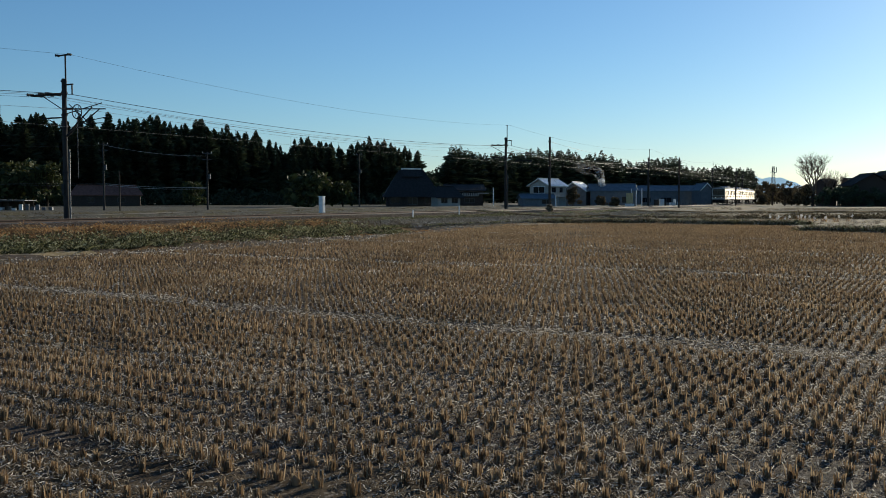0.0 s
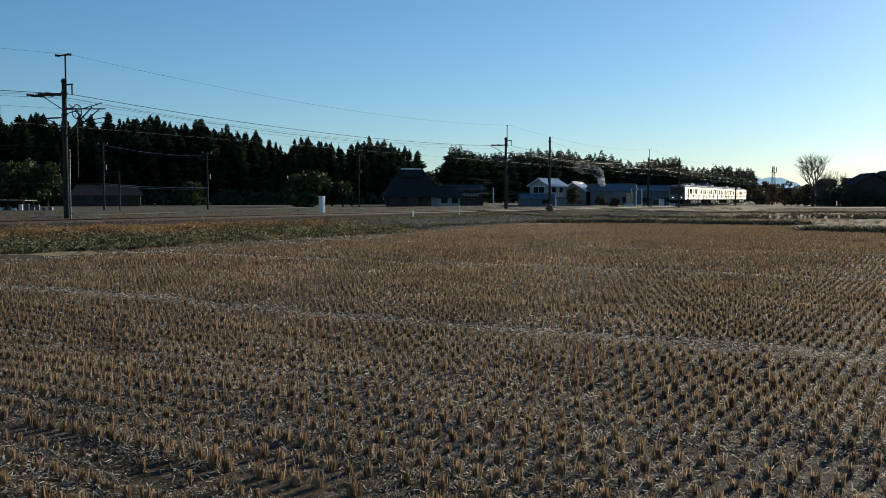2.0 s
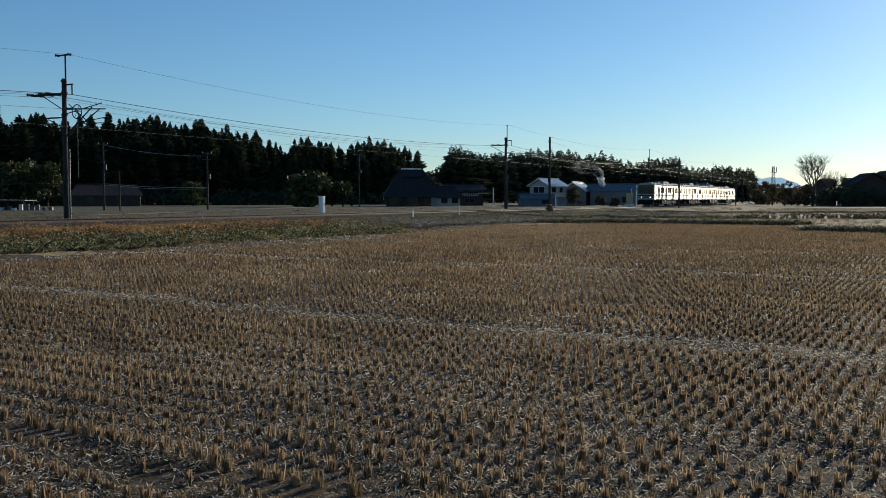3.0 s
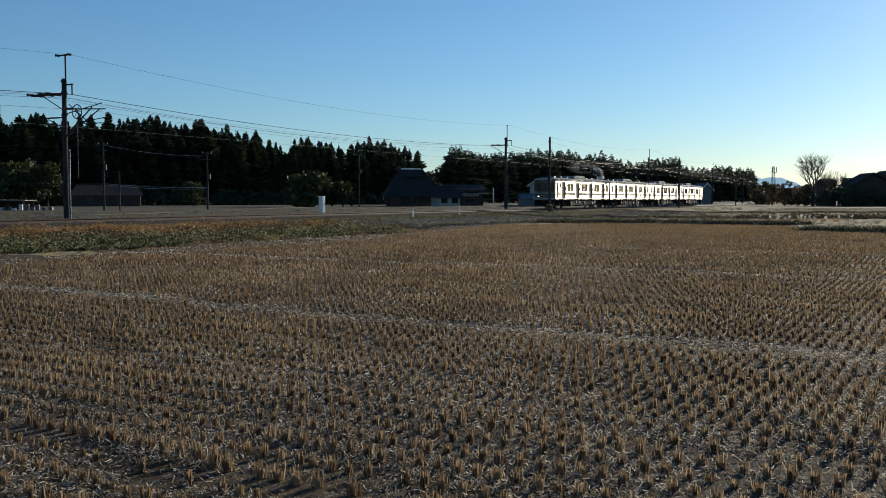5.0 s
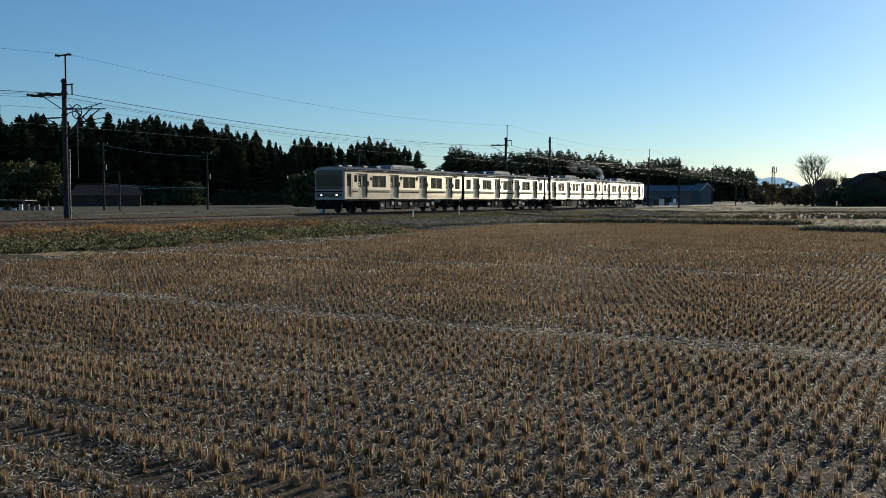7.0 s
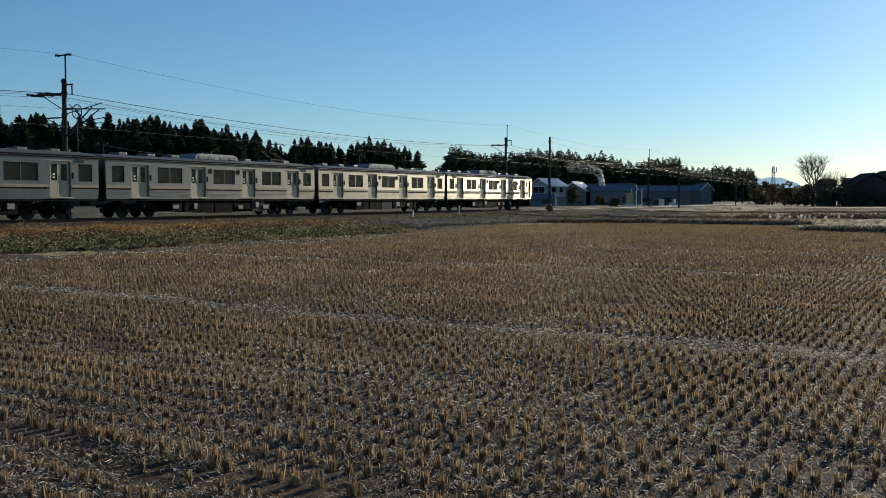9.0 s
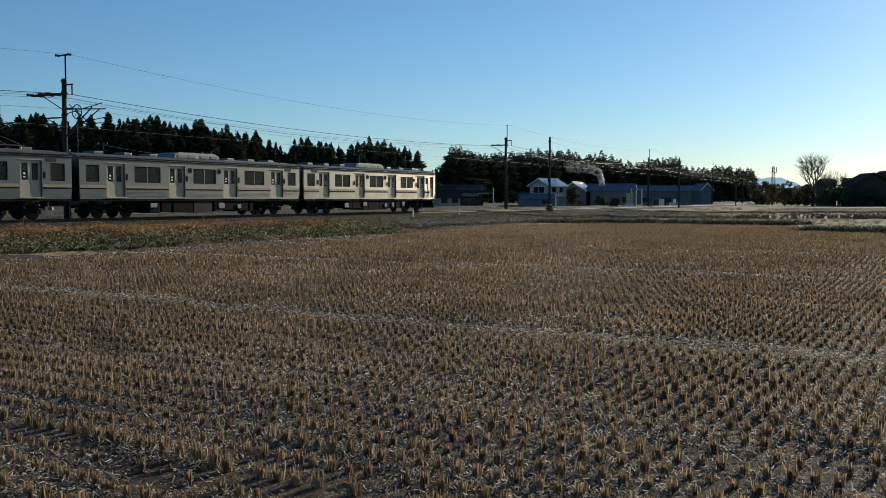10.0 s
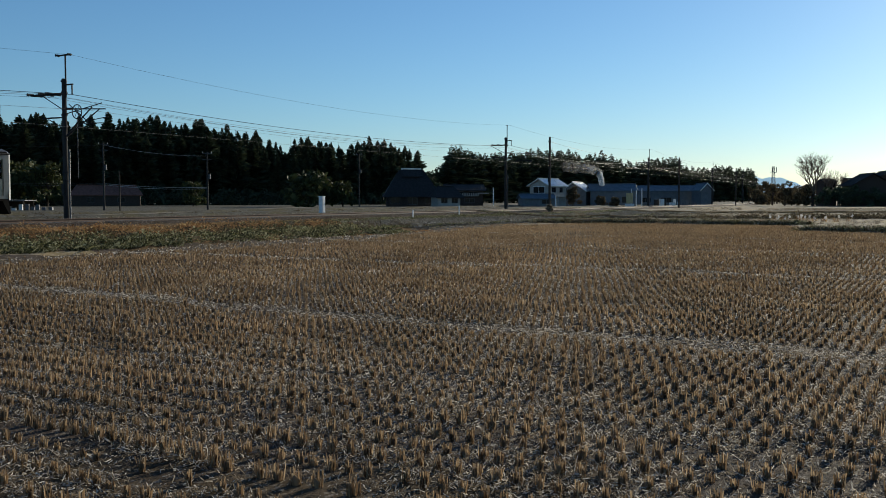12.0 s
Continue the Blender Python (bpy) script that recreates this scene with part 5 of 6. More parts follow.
def clutter():
    def post(x, y, h, r, mat, label):
        p = thing("post", label, "post", pose(x, y, float(land(x, y))))
        part("shaft", tube(bmesh.new(), (0, 0, -0.3), (0, 0, h), r, r * 0.9, 8), mat, p)
        part("cap", tube(bmesh.new(), (0, 0, h), (0, 0, h + 0.06), r * 1.3, n=8), mat, p)
    # the post at x 12.4 has its sunlit look put into white paint
    for x, y, h in ((47.2, 240.0, 4.3), (48.4, 240.0, 3.9), (49.8, 240.0, 4.3), (12.4, 236.0, 4.6), (25.9, 220.0, 2.6)):
        post(x, y, h, 0.13, M_WHITE, "pale post standing among the workshops")
    post(-45.2, 134.0, 5.6, 0.11, M_WOOD, "short bare wooden pole before the barn")
    for s, off, h in ((77.3, -3.0, 0.85), (68.0, -3.6, 0.55)):
        q = line(s, off)
        post(q.x, q.y, h, 0.065, M_WHITE, "short white marker post beside the track")
    sign = thing("signboard", "tall weathered yellow and white signboard", "sign", pose(45.0, 231.0, float(land(45.0, 231.0)), 0, 0, -8))
    part("board", box(bmesh.new(), -0.8, 0.8, -0.1, 0.1, 0.7, 3.2, 0.03), plain("yellowed_board", (0.5, 0.4, 0.2), 0.6, 0, 0.4, 0.3, 2), sign)
    part("lower_panel", box(bmesh.new(), -1.1, 1.1, -0.25, 0.05, 0.0, 0.65, 0.03), M_WHITE, sign)
    for x in (-0.7, 0.7):
        part("leg", tube(bmesh.new(), (x, 0, -0.2), (x, 0, 0.8), 0.06), M_DARK, sign)
    rng = random.Random(5)
    for i in range(9):
        x, y = 55.0 + i * 1.15 + rng.uniform(-0.3, 0.3), 245.0 + rng.uniform(-3, 3)
        c = thing("crate", "pale storage crate stacked beside the shed", "crate", pose(x, y, float(land(x, y)), 0, 0, rng.uniform(-20, 20)), "crates by the shed")
        w, h = rng.uniform(0.3, 0.6), rng.uniform(0.7, 1.9)
        part("body", box(bmesh.new(), -w, w, -w, w, 0, h, 0.03), rng.choice([M_WHITE, M_GALV, M_BOXGREY]), c)
        part("lid", box(bmesh.new(), -w - 0.04, w + 0.04, -w - 0.04, w + 0.04, h, h + 0.06, 0.01), M_GALV, c)
    for i in range(10):
        x = -69.5 + i * 0.95
        c = thing("crate", "white farm crate beside the low shed", "crate", pose(x, 148.9 + rng.uniform(-0.5, 0.5), float(land(x, 149.0)), 0, 0, rng.uniform(-20, 20)), "crates by the low shed")
        h = rng.uniform(0.35, 0.95)
        part("body", box(bmesh.new(), -0.28, 0.28, -0.28, 0.28, 0, h, 0.03), rng.choice([M_WHITE, M_GALV]), c)
        part("lid", box(bmesh.new(), -0.31, 0.31, -0.31, 0.31, h, h + 0.05, 0.01), M_GALV, c)


village()
clutter()


def mountains():
    rng = np.random.default_rng(3)
    n = 700
    u = np.linspace(-0.9, 0.9, n)
    y = 4200.0
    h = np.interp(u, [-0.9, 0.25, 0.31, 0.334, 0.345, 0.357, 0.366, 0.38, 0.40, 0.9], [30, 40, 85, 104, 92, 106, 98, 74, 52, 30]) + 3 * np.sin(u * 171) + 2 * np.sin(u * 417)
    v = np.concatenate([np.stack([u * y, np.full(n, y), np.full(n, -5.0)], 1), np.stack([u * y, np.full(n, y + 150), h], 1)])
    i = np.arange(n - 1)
    ob = polys("backdrop", v, np.stack([i, i + 1, i + 1 + n, i + n], 1), M_HAZEGLOW, True)
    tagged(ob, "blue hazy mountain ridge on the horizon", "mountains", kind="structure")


mountains()


def leaf_cloud(rng, centre, radii, n, size):
    """Ragged leaf quads filling an ellipsoid shell."""
    d = rng.normal(size=(n, 3))
    d /= np.linalg.norm(d, axis=1, keepdims=True)
    p = np.asarray(centre) + d * np.asarray(radii) * rng.uniform(0.45, 1.05, (n, 1)) ** 0.6
    a, b = rng.normal(size=(n, 3)), rng.normal(size=(n, 3))
    a *= size / np.linalg.norm(a, axis=1, keepdims=True) * rng.uniform(0.6, 1.4, (n, 1))
    b *= size / np.linalg.norm(b, axis=1, keepdims=True) * rng.uniform(0.4, 1.0, (n, 1))
    return np.stack([p - a, p + b, p + a, p - b], 1)


def bushy_tree(name, label, x, y, h, w, mat, seed, group="", clumps=14, stem=0.25):
    """A broad tree or shrub: a forked trunk and leafy clumps of uneven size."""
    rng = np.random.default_rng(seed)
    t = thing(name, label, "tree", pose(x, y, float(land(x, y)), 0, 0, 0), group)
    bm = tube(bmesh.new(), (0, 0, -0.2), (0, 0, h * 0.45), 0.03 * h, 0.018 * h, 8)
    quads = []
    for i in range(clumps):
        a, f = rng.uniform(0, 6.28), rng.random()
        r = w * 0.5 * np.sqrt(rng.random()) * (1.0 - 0.55 * f)
        c = np.array([math.cos(a) * r, math.sin(a) * r, h * (stem + (0.88 - stem) * f)])
        tube(bm, (0, 0, h * 0.3), tuple(c), 0.012 * h, 0.004 * h, 5)
        k = rng.uniform(0.14, 0.26) * w
        quads.append(leaf_cloud(rng, c, (k, k, k * 0.75), 90, 0.045 * w + 0.08))
    part("trunk", bm, M_BARK, t)
    v = np.concatenate(quads).reshape(-1, 3)
    crown = polys("crown", v, np.arange(len(v)).reshape(-1, 4), mat)
    crown.parent = t
    return t


def bare_tree(label, x, y, h, seed, spread=0.5):
    """A leafless tree: limbs that fork down to twigs."""
    rng = random.Random(seed)
    t = thing("bare_tree", label, "tree", pose(x, y, float(land(x, y))))
    trunk, limbs, twigs = bmesh.new(), bmesh.new(), bmesh.new()

    def grow(p, d, ln, r, level):
        q = p + d * ln
        tube(trunk if level == 0 else limbs if level < 3 else twigs, p, q, r, r * 0.66, 7 if level < 2 else 4 if level < 4 else 3)
        if level == 6:
            return
        for k in range(5 if level == 0 else 3 if level < 5 else 2):
            nd = (d + Vector((rng.uniform(-1, 1), rng.uniform(-1, 1), rng.uniform(-0.15, 0.6))) * (spread + 0.06 * level)).normalized()
            grow(p.lerp(q, rng.uniform(0.72, 1.0)), nd, ln * rng.uniform(0.68, 0.86), r * 0.56, level + 1)
    grow(Vector((0, 0, -0.2)), Vector((0, 0, 1)), h * 0.24, h * 0.024, 0)
    part("trunk", trunk, M_BARK, t)
    part("branching", limbs, M_TWIG, t)
    part("twig_crown", twigs, M_TWIG, t, "fine pale twigs")
    return t


def greenery():
    rng = random.Random(12)
    bare_tree("leafless spreading tree beside the dark houses", 100.4, 260.0, 19.5, 3, 0.66)
    bare_tree("small leafless tree beside the dark houses", 108.0, 268.0, 12.5, 5, 0.6)
    bare_tree("small leafless tree beside the dark houses", 112.5, 272.0, 12.0, 9, 0.6)
    for i in range(16):
        x, y = 86.0 + 1.9 * i * 0.55 + rng.uniform(-1, 1), 262.0 + rng.uniform(-6, 14)
        bushy_tree("shrub", "dark scrubby tree in the hedge line", x, y, rng.uniform(3.5, 6.2), rng.uniform(2.5, 4.5), M_SHRUB, 100 + i, "scrub at the field end", 8, 0.12)
    for i in range(26):
        y = 300.0 + rng.uniform(0, 110)
        x = y * (0.332 + 0.072 * i / 26)
        bushy_tree("far_tree", "dim scrubby tree in the distance", x, y, rng.uniform(4.5, 9.5), rng.uniform(4.0, 7.0), M_SHRUB, 300 + i, "trees in the distance", 8, 0.1)
    for i in range(20):
        x, y = 99.0 + 1.75 * i + rng.uniform(-0.6, 0.6), 250.0 + rng.uniform(-3, 3)
        bushy_tree("hedge_shrub", "dark evergreen hedge shrub before the houses", x, y, rng.uniform(4.0, 5.4), rng.uniform(3.5, 4.6), M_CEDAR, 200 + i, "hedge before the houses", 9, 0.1)
    for x, y, h, w, m, lab in ((31.2, 230.0, 4.8, 3.4, M_SHRUB, "olive-brown garden tree beside the pale house"), (38.5, 235.0, 2.6, 3.0, M_SHRUB, "low brown shrub beside the workshop"), (41.0, 228.0, 2.2, 2.4, M_SHRUB, "low brown shrub beside the workshop"),
                               (-30.0, 215.0, 7.4, 13.0, M_BROAD, "broad yellow-green tree before the cedar wood"), (-23.0, 220.0, 6.0, 7.0, M_BROAD, "yellow-green tree before the cedar wood"), (-60.5, 232.0, 6.0, 6.0, M_BROAD, "green broadleaf tree at the wood's edge"),
                               (-105.0, 234.0, 14.0, 15.0, M_BROAD, "dim green broadleaf tree at the wood's edge"), (-97.5, 236.0, 11.5, 9.0, M_BROAD, "dim green broadleaf tree at the wood's edge"), (-5.5, 285.0, 8.5, 6.0, M_CEDAR, "dark round tree between the woods"),
                               (-1.5, 300.0, 7.0, 6.0, M_CEDAR, "dark round tree between the woods"), (108.9, 256.0, 6.2, 5.0, M_CEDAR, "dark evergreen garden tree between the houses"), (106.3, 258.0, 5.2, 4.6, M_CEDAR, "dark evergreen garden tree between the houses"), (11.8, 106.2, 0.9, 0.8, M_PALEGRASS, "brown bush at the foot of a wooden pole")):
        bushy_tree("garden_tree", lab, x, y, h, w, m, int(abs(x) * 10 + h), "", 18, 0.18)
    # undergrowth that closes the woods at their foot
    r2 = np.random.default_rng(31)
    quads = []
    for b in np.arange(-0.56, -0.02, 0.006):
        y = 228 + (b + 0.56) / 0.54 * 92 + r2.uniform(-2, 2)
        hh = r2.uniform(2.0, 5.5)
        quads.append(leaf_cloud(r2, (b * y, y, hh * 0.4 - 0.6), (1.8, 2.2, hh * 0.55), 110, 0.42))
    for b in np.arange(-0.02, 0.335, 0.005):
        y = 395 + (b + 0.02) / 0.355 * 230 + r2.uniform(-3, 3)
        hh = r2.uniform(3.0, 8.0)
        quads.append(leaf_cloud(r2, (b * y, y, hh * 0.4 - 0.6), (2.6, 3.0, hh * 0.6), 90, 0.6))
    v = np.concatenate(quads).reshape(-1, 3)
    tagged(polys("undergrowth", v, np.arange(len(v)).reshape(-1, 4), M_CEDAR), "dark undergrowth along the foot of the woods", "undergrowth", kind="stuff")
    # pale plumes and brown scrub on the levee beyond the field
    n = 15
    px, py = np.where(r2.random(n) < 0.7, r2.uniform(28.5, 33.0, n), r2.uniform(25.5, 35.5, n)), r2.uniform(80, 84, n)
    base = np.stack([px, py, land(px, py)], 1)
    base = np.repeat(base, 12, 0) + r2.normal(0, 0.12, (n * 12, 3)) * (1, 1, 0)
    tip = base + np.stack([r2.normal(0, 0.15, n * 12), r2.normal(0, 0.15, n * 12), r2.uniform(0.2, 0.45, n * 12)], 1)
    tagged(blade_field("plume_grass", base, tip, 0.03, M_DRY, 0.3), "tall dry grass on the levee", "grass", kind="stuff")
    heads = np.repeat(tip[::12], 40, 0) + r2.normal(0, 0.035, (n * 40, 3)) * (1, 1, 1.4)
    tagged(blade_field("plume_heads", heads, heads + r2.normal(0, 0.06, heads.shape) + (0, 0, 0.06), 0.035, M_PLUME, 0.6), "fluffy pale seed plumes lit by the sun", "grass", kind="stuff")
    quads = []
    for i in range(150):
        x = r2.uniform(24, 62)
        y = 92 + (x - 24) * 0.05 + r2.uniform(-2.5, 2.5)
        k = r2.uniform(0.2, 0.5)
        quads.append(leaf_cloud(r2, (x, y, float(land(x, y)) + k * 0.6), (k * 2.4, k * 1.6, k), 60, 0.09))
    v = np.concatenate(quads).reshape(-1, 3)
    tagged(polys("levee_scrub", v, np.arange(len(v)).reshape(-1, 4), M_SHRUB), "low brown scrub growing on the levee", "scrub", kind="stuff")


greenery()


def bank_mounds():
    """Leafy hummocks that break the outline of the railway bank."""
    rng = np.random.default_rng(77)
    for nm, lab, mat, n, b0, b1, s0, s1 in (("weed_hummocks", "frosted green weed hummocks at the bank foot", M_WEED, 330, -14.8, -10.5, -4, 48), ("weed_hummocks", "dark brown weed hummocks along the bank", M_SHRUB, 160, -12.5, -5.0, -4, 54),
                                            ("dry_hummocks", "rusty brown dead weed hummocks on the bank", M_DRY, 170, -9.5, -3.8, -4, 52), ("dry_hummocks", "pale dead weed hummocks beyond the field", M_PALEGRASS, 130, -26.0, -4.0, 70, 190)):
        quads = []
        for i in range(n):
            q = line(rng.uniform(s0, s1), rng.uniform(b0, b1))
            if in_field(q.x, q.y) and lateral(q.x, q.y) < -14.6:
                continue
            k = rng.uniform(0.14, 0.42)
            quads.append(leaf_cloud(rng, (q.x, q.y, float(land(q.x, q.y)) + k * 0.4), (k * 2.0, k * 2.0, k), 110, 0.05))
        v = np.concatenate(quads).reshape(-1, 3)
        tagged(polys(nm, v, np.arange(len(v)).reshape(-1, 4), mat), lab, "weeds", kind="stuff")


bank_mounds()


def radio_tower():
    t = thing("radio_tower", "grey steel lattice radio tower with antennas", "tower", pose(155.0, 450.0, -0.6))
    h = 17.0
    for sx in (-1, 1):
        for sy in (-1, 1):
            part("leg", tube(bmesh.new(), (sx * 1.1, sy * 1.1, 0), (sx * 0.4, sy * 0.4, h), 0.09, 0.07, 6), M_GALV, t)
    for i in range(9):
        z0, z1 = h * i / 9, h * (i + 1) / 9
        w0, w1 = 1.1 - 0.7 * i / 9, 1.1 - 0.7 * (i + 1) / 9
        bm = bmesh.new()
        for sg in (-1, 1):
            tube(bm, (-w0, sg * w0, z0), (w1, sg * w1, z1), 0.05, n=4)
            tube(bm, (w0, sg * w0, z0), (-w1, sg * w1, z1), 0.05, n=4)
            tube(bm, (-w1, sg * w1, z1), (w1, sg * w1, z1), 0.05, n=4)
            tube(bm, (sg * w0, -w0, z0), (sg * w1, w1, z1), 0.05, n=4)
        part("bracing", bm, M_GALV, t)
    part("platform", box(bmesh.new(), -1.1, 1.1, -1.1, 1.1, 14.2, 14.45), M_GALV, t)
    for x, y in ((-1.0, -1.0), (1.0, -1.0), (0, 1.0)):
        part("antenna", box(bmesh.new(), x - 0.15, x + 0.15, y - 0.1, y + 0.1, 14.45, 16.6, 0.03), M_GALV, t)


radio_tower()


def smoke_mat():
    k = Nodes("wood_smoke", 1.0, 0, 0.0)
    k.colour((0.9, 0.88, 0.85))
    tr = k.t.nodes.new("ShaderNodeBsdfTransparent")
    tl = k.t.nodes.new("ShaderNodeBsdfTranslucent")
    tl.inputs[0].default_value = (0.95, 0.93, 0.9, 1)
    both, out = k.t.nodes.new("ShaderNodeMixShader"), k.t.nodes.new("ShaderNodeMixShader")
    both.inputs[0].default_value = 0.5
    k.t.links.new(k.b.outputs[0], both.inputs[1])
    k.t.links.new(tl.outputs[0], both.inputs[2])
    return k, tr, both, out


def smoke_layer(name, thick):
    k, tr, both, out = smoke_mat()
    k.mat.name = name
    fac = k.ramp(k.noise(0.9, 6, 0.65), [(0.26, 0.0), (0.62, thick)])
    k.t.links.new(fac, out.inputs[0])
    k.t.links.new(tr.outputs[0], out.inputs[1])
    k.t.links.new(both.outputs[0], out.inputs[2])
    k.t.links.new(out.outputs[0], k.t.nodes["Material Output"].inputs[0])
    return k.mat


SMOKE = [smoke_layer("dense_wood_smoke", 0.97), smoke_layer("thin_wood_smoke", 0.09), smoke_layer("faint_wood_smoke", 0.03)]
PUFFS = []


def smoke_way(u):
    """The plume's line: up out of the chimney, then drifting off along the roofs."""
    if u < 0:
        return Vector((41.3 - 0.4 * u, 249.0, 5.0 + 5.0 * u))
    x = 41.3 - 2.0 * u - 11.0 * max(0, u - 0.5) ** 1.3
    return Vector((x, 249.0, 5.0 + 4.6 * (1 - math.exp(-2.2 * u)) + 0.25 * u))


def smoke():
    ch = thing("chimney", "short steel stove chimney on the workshop roof", "chimney", pose(41.3, 249.0, 4.0))
    part("pipe", tube(bmesh.new(), (0, 0, 0), (0, 0, 1.3), 0.16, n=12), M_GALV, ch)
    part("cowl", tube(bmesh.new(), (0, 0, 1.3), (0, 0, 1.42), 0.26, 0.18, 12), M_GALV, ch)
    rng = random.Random(17)
    for i in range(28):
        u0 = -0.28 + 1.25 * i / 28
        r = 0.75 + 0.75 * max(0.0, u0) ** 0.8
        bm = bmesh.new()
        bmesh.ops.create_icosphere(bm, subdivisions=3, radius=r)
        for v in bm.verts:
            v.co *= 1 + 0.45 * noise.noise(v.co * (1.6 / r) + Vector((i * 7.1, 0, 0))) + 0.18 * noise.noise(v.co * (4.2 / r) + Vector((0, i * 3.3, 0)))
            v.co.z *= 0.85
        dense = 0 if u0 < 0.12 else 1 if u0 < 0.55 else 2
        ob = part("smoke_puff", bm, SMOKE[dense], None, "", True)
        tagged(ob, "white translucent puff of wood smoke drifting", "smoke", "puffs of the plume")
        PUFFS.append((ob, u0, Vector((rng.uniform(-0.25, 0.25), rng.uniform(-0.4, 0.4), rng.uniform(-0.25, 0.25))) * (0.25 + max(0.0, u0))))


smoke()


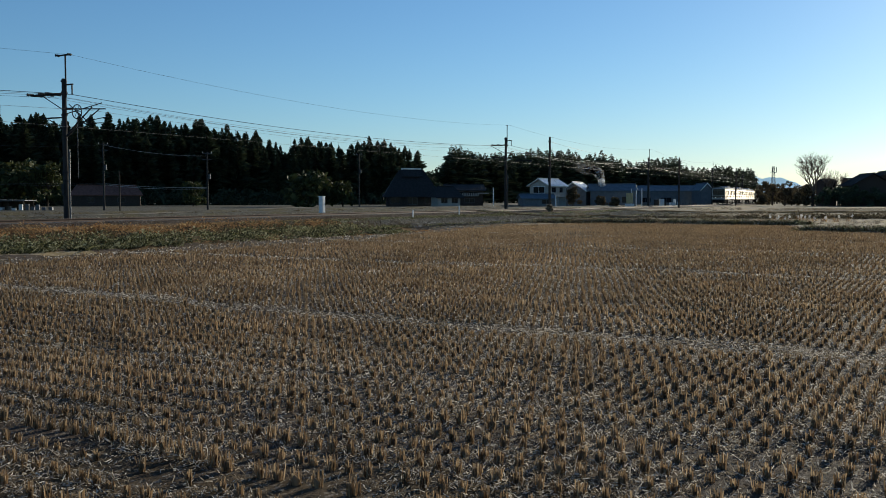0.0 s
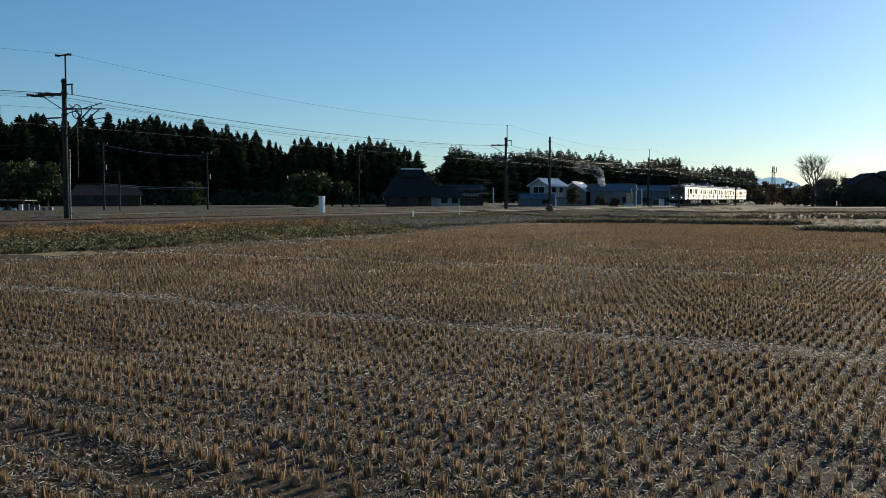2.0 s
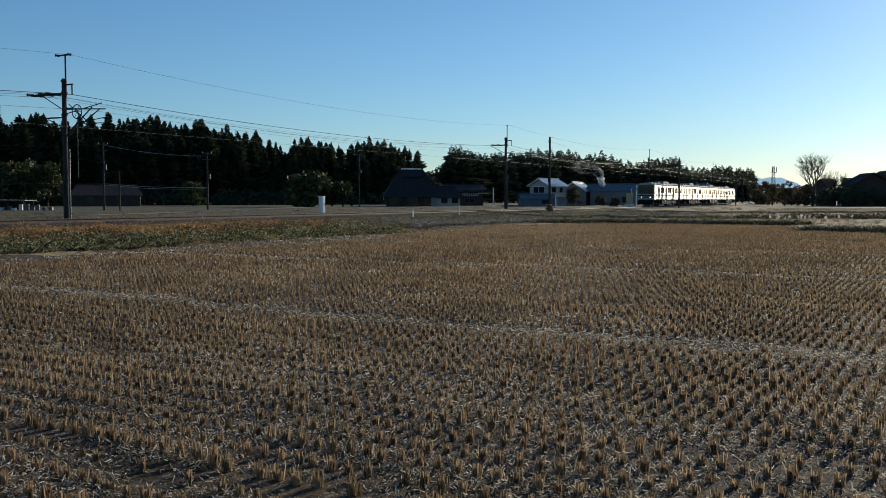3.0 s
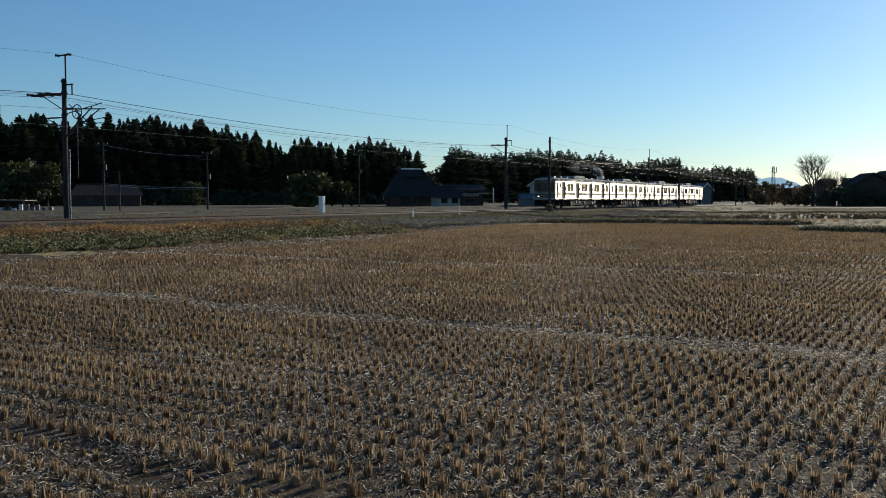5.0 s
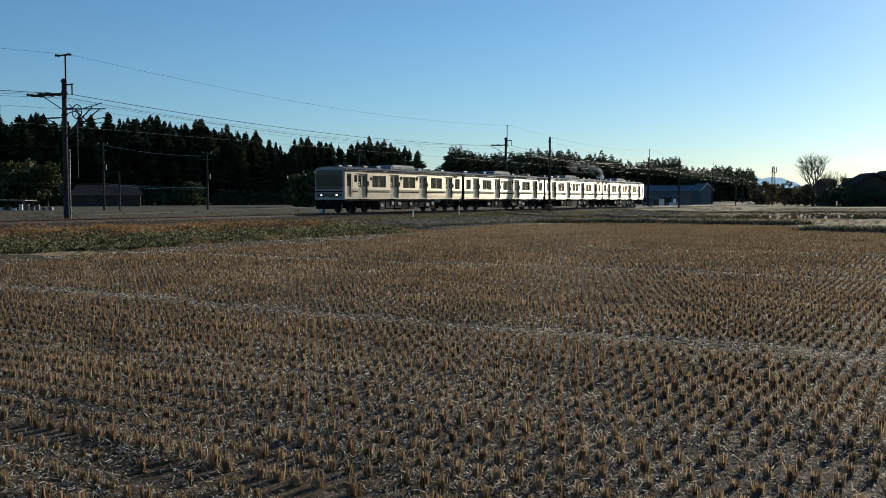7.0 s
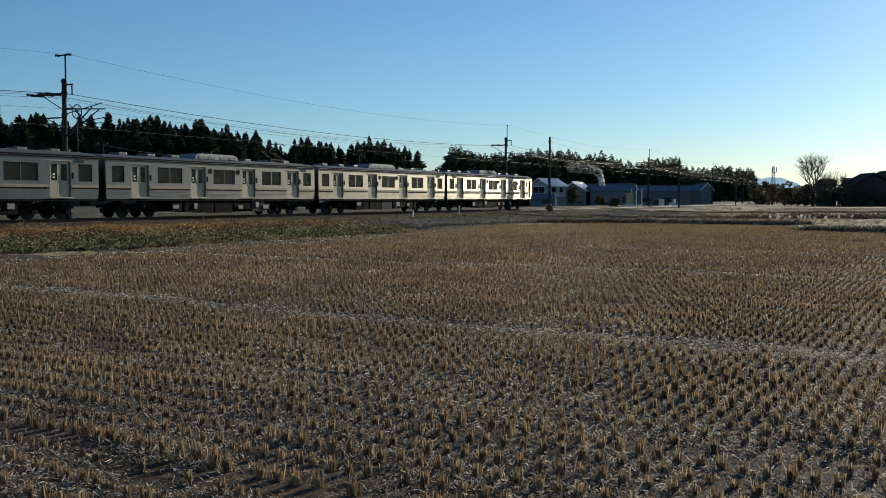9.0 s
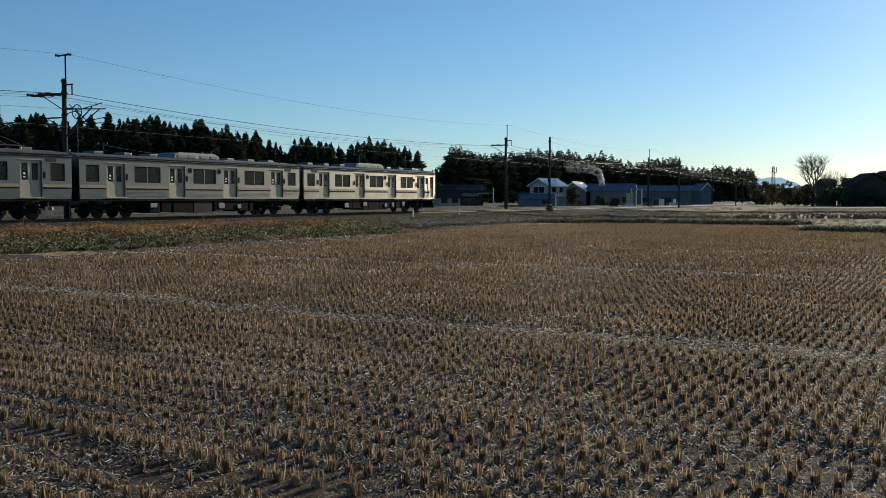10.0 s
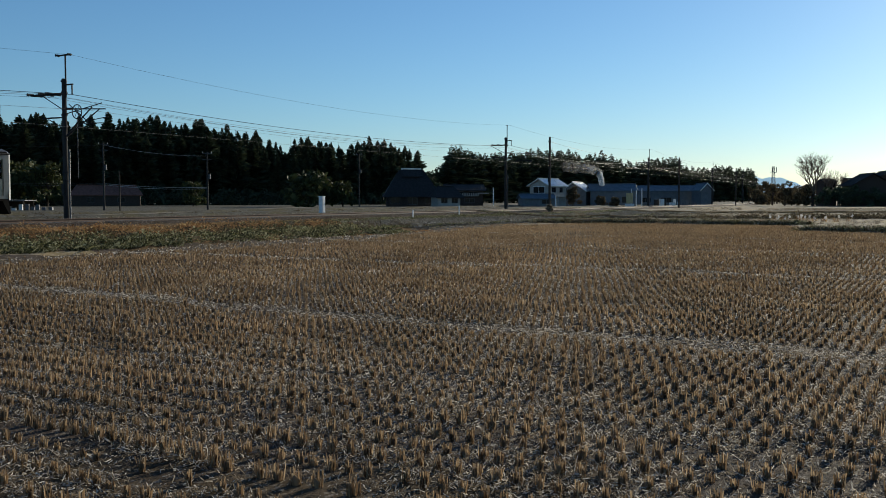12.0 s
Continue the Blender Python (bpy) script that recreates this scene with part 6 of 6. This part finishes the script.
def levees():
    """Low grassy banks between the paddies beyond the railway and at the field's end."""
    def bank(name, pts, wid, hgt, label, mat=M_GRASS, tufts=False):
        v = []
        for i, (x, y) in enumerate(pts):
            q = Vector(pts[min(i + 1, len(pts) - 1)]) - Vector(pts[max(i - 1, 0)])
            sd = Vector((-q.y, q.x)).normalized()
            z = float(land(x, y))
            for o, k in ((-1, -0.1), (-0.45, 0.85), (0.0, 1.0), (0.5, 0.8), (1, -0.1)):
                v.append((x + sd.x * o * wid, y + sd.y * o * wid, z + hgt * k * (1 + 0.12 * math.sin(i * 2.9 + o) + 0.1 * math.sin(i * 1.1))))
        m = 5
        i = (np.arange(len(pts) - 1)[:, None] * m + np.arange(m - 1)).ravel()
        ob = polys(name, np.array(v), np.stack([i, i + m, i + m + 1, i + 1], 1), mat, True)
        tagged(ob, label, "levee", kind="structure")
        if not tufts:
            return
        rng = np.random.default_rng(len(pts))
        path = np.array(pts)
        for nm, m, n, hi, spread in (("levee_grass", M_WEED, 9000, 0.16, 0.55), ("levee_grass", M_PALEGRASS, 6000, 0.2, 0.5), ("levee_grass", M_SHRUB, 2500, 0.16, 0.8)):
            f = rng.uniform(0, len(pts) - 1.001, n // 6)
            f = f[np.sin(f * 1.3 + hi * 40) + 0.5 * np.sin(f * 3.7) > -0.5]
            f = np.repeat(f, 6) + rng.normal(0, 0.1, f.size * 6)
            f = np.clip(f, 0, len(pts) - 1.001)
            i0 = f.astype(int)
            p = path[i0] * (1 - (f - i0))[:, None] + path[i0 + 1] * (f - i0)[:, None] + rng.normal(0, spread * wid, (f.size, 2))
            h = hi * rng.uniform(0.4, 1.3, f.size)
            lift = hgt * np.clip(1 - np.hypot(*(p - path[i0]).T) / (1.4 * wid), 0, 1)
            base = np.stack([p[:, 0], p[:, 1], land(p[:, 0], p[:, 1]) + lift - 0.03], 1)
            tip = base + np.stack([rng.normal(0, 0.8, f.size) * h, rng.normal(0, 0.8, f.size) * h, h + 0.03], 1)
            tagged(blade_field(nm, base, tip, 0.045 * rng.uniform(0.6, 1.5, f.size), m, 0.3), "mixed withered grass covering a levee", "grass", kind="stuff")
    for off, h in ((9.0, 0.25), (26.0, 0.3), (48.0, 0.3)):
        bank("levee", [tuple(line(s, off))[:2] for s in range(-30, 260, 4)], 0.8, h, "low withered grass levee between paddies", M_BEYOND)
    bank("levee", [(8.0 + 0.9 * k, 77.0 + 0.14 * k) for k in range(0, 11)] + [(18.0 + 0.74 * k, 78.4 - 0.68 * k) for k in range(1, 13)], 0.8, 0.22, "grassy levee with a shaded face at the field's end", tufts=True)
    bank("levee", [(22.6 + 0.29 * k, 60.0 - 0.5 * k) for k in range(0, 11)] + [(25.5 + 0.62 * k, 55.0 - 0.785 * k) for k in range(1, 46)], 0.7, 0.20, "grassy levee with a shaded face beside the field", tufts=True)
    bank("levee", [(2 + 2.0 * k, 96.0 - 0.12 * k) for k in range(0, 40)], 0.8, 0.24, "low dark levee across the far paddies", tufts=True)
    bank("levee", [(16 + 2.0 * k, 128.0 + 0.3 * k) for k in range(0, 40)], 0.8, 0.25, "low dark levee across the far paddies")


levees()


def lane():
    """A pale gravel farm lane that runs off beyond the railway."""
    pts = [(-39.0, 88.0), (-37.2, 96.0), (-36.0, 110.0), (-34.8, 130.0), (-33.6, 150.0), (-32.0, 175.0), (-29.0, 205.0)]
    v = []
    for i, (x, y) in enumerate(pts):
        q = Vector(pts[min(i + 1, len(pts) - 1)]) - Vector(pts[max(i - 1, 0)])
        sd = Vector((-q.y, q.x)).normalized()
        for o in (-1.7, -0.6, 0.6, 1.7):
            v.append((x + sd.x * o, y + sd.y * o, float(land(x + sd.x * o, y + sd.y * o)) + 0.06 - 0.02 * (abs(o) > 1)))
    i = (np.arange(len(pts) - 1)[:, None] * 4 + np.arange(3)).ravel()
    ob = polys("farm_lane", np.array(v), np.stack([i, i + 4, i + 5, i + 1], 1), ground_mat("lane_gravel", (0.16, 0.13, 0.095), (0.36, 0.31, 0.24), (0.5, 0.46, 0.4), 0.62, 1.2, 0.02), True)
    tagged(ob, "pale gravel farm lane beyond the railway", "lane", kind="structure")


lane()


def motions():
    """The train runs along the track towards the camera side."""
    def front(t):
        return 210.87 - 21.096 * t - 0.03765 * t * t
    for i, car in enumerate(CARS):
        rows = []
        for k in range(25):
            t = 0.5 * k
            mid = front(t) + 9.75 + 20.0 * i
            a, b = line(mid - 6.8), line(mid + 6.8)
            p = (a + b) / 2
            ang = math.atan2(b.y - a.y, b.x - a.x)
            m = Matrix.Translation(p) @ Matrix.Rotation(ang + (math.pi if i == 3 else 0), 4, "Z")
            rows.append((t, m))
        walk(car, rows)
    for puff, u0, jit in PUFFS:
        rows = []
        for k in range(7):
            u = u0 + 0.045 * k
            rows.append((2.0 * k, Matrix.Translation(smoke_way(u) + jit) @ Matrix.Rotation(0.18 * k, 4, "Y")))
        walk(puff, rows)


motions()
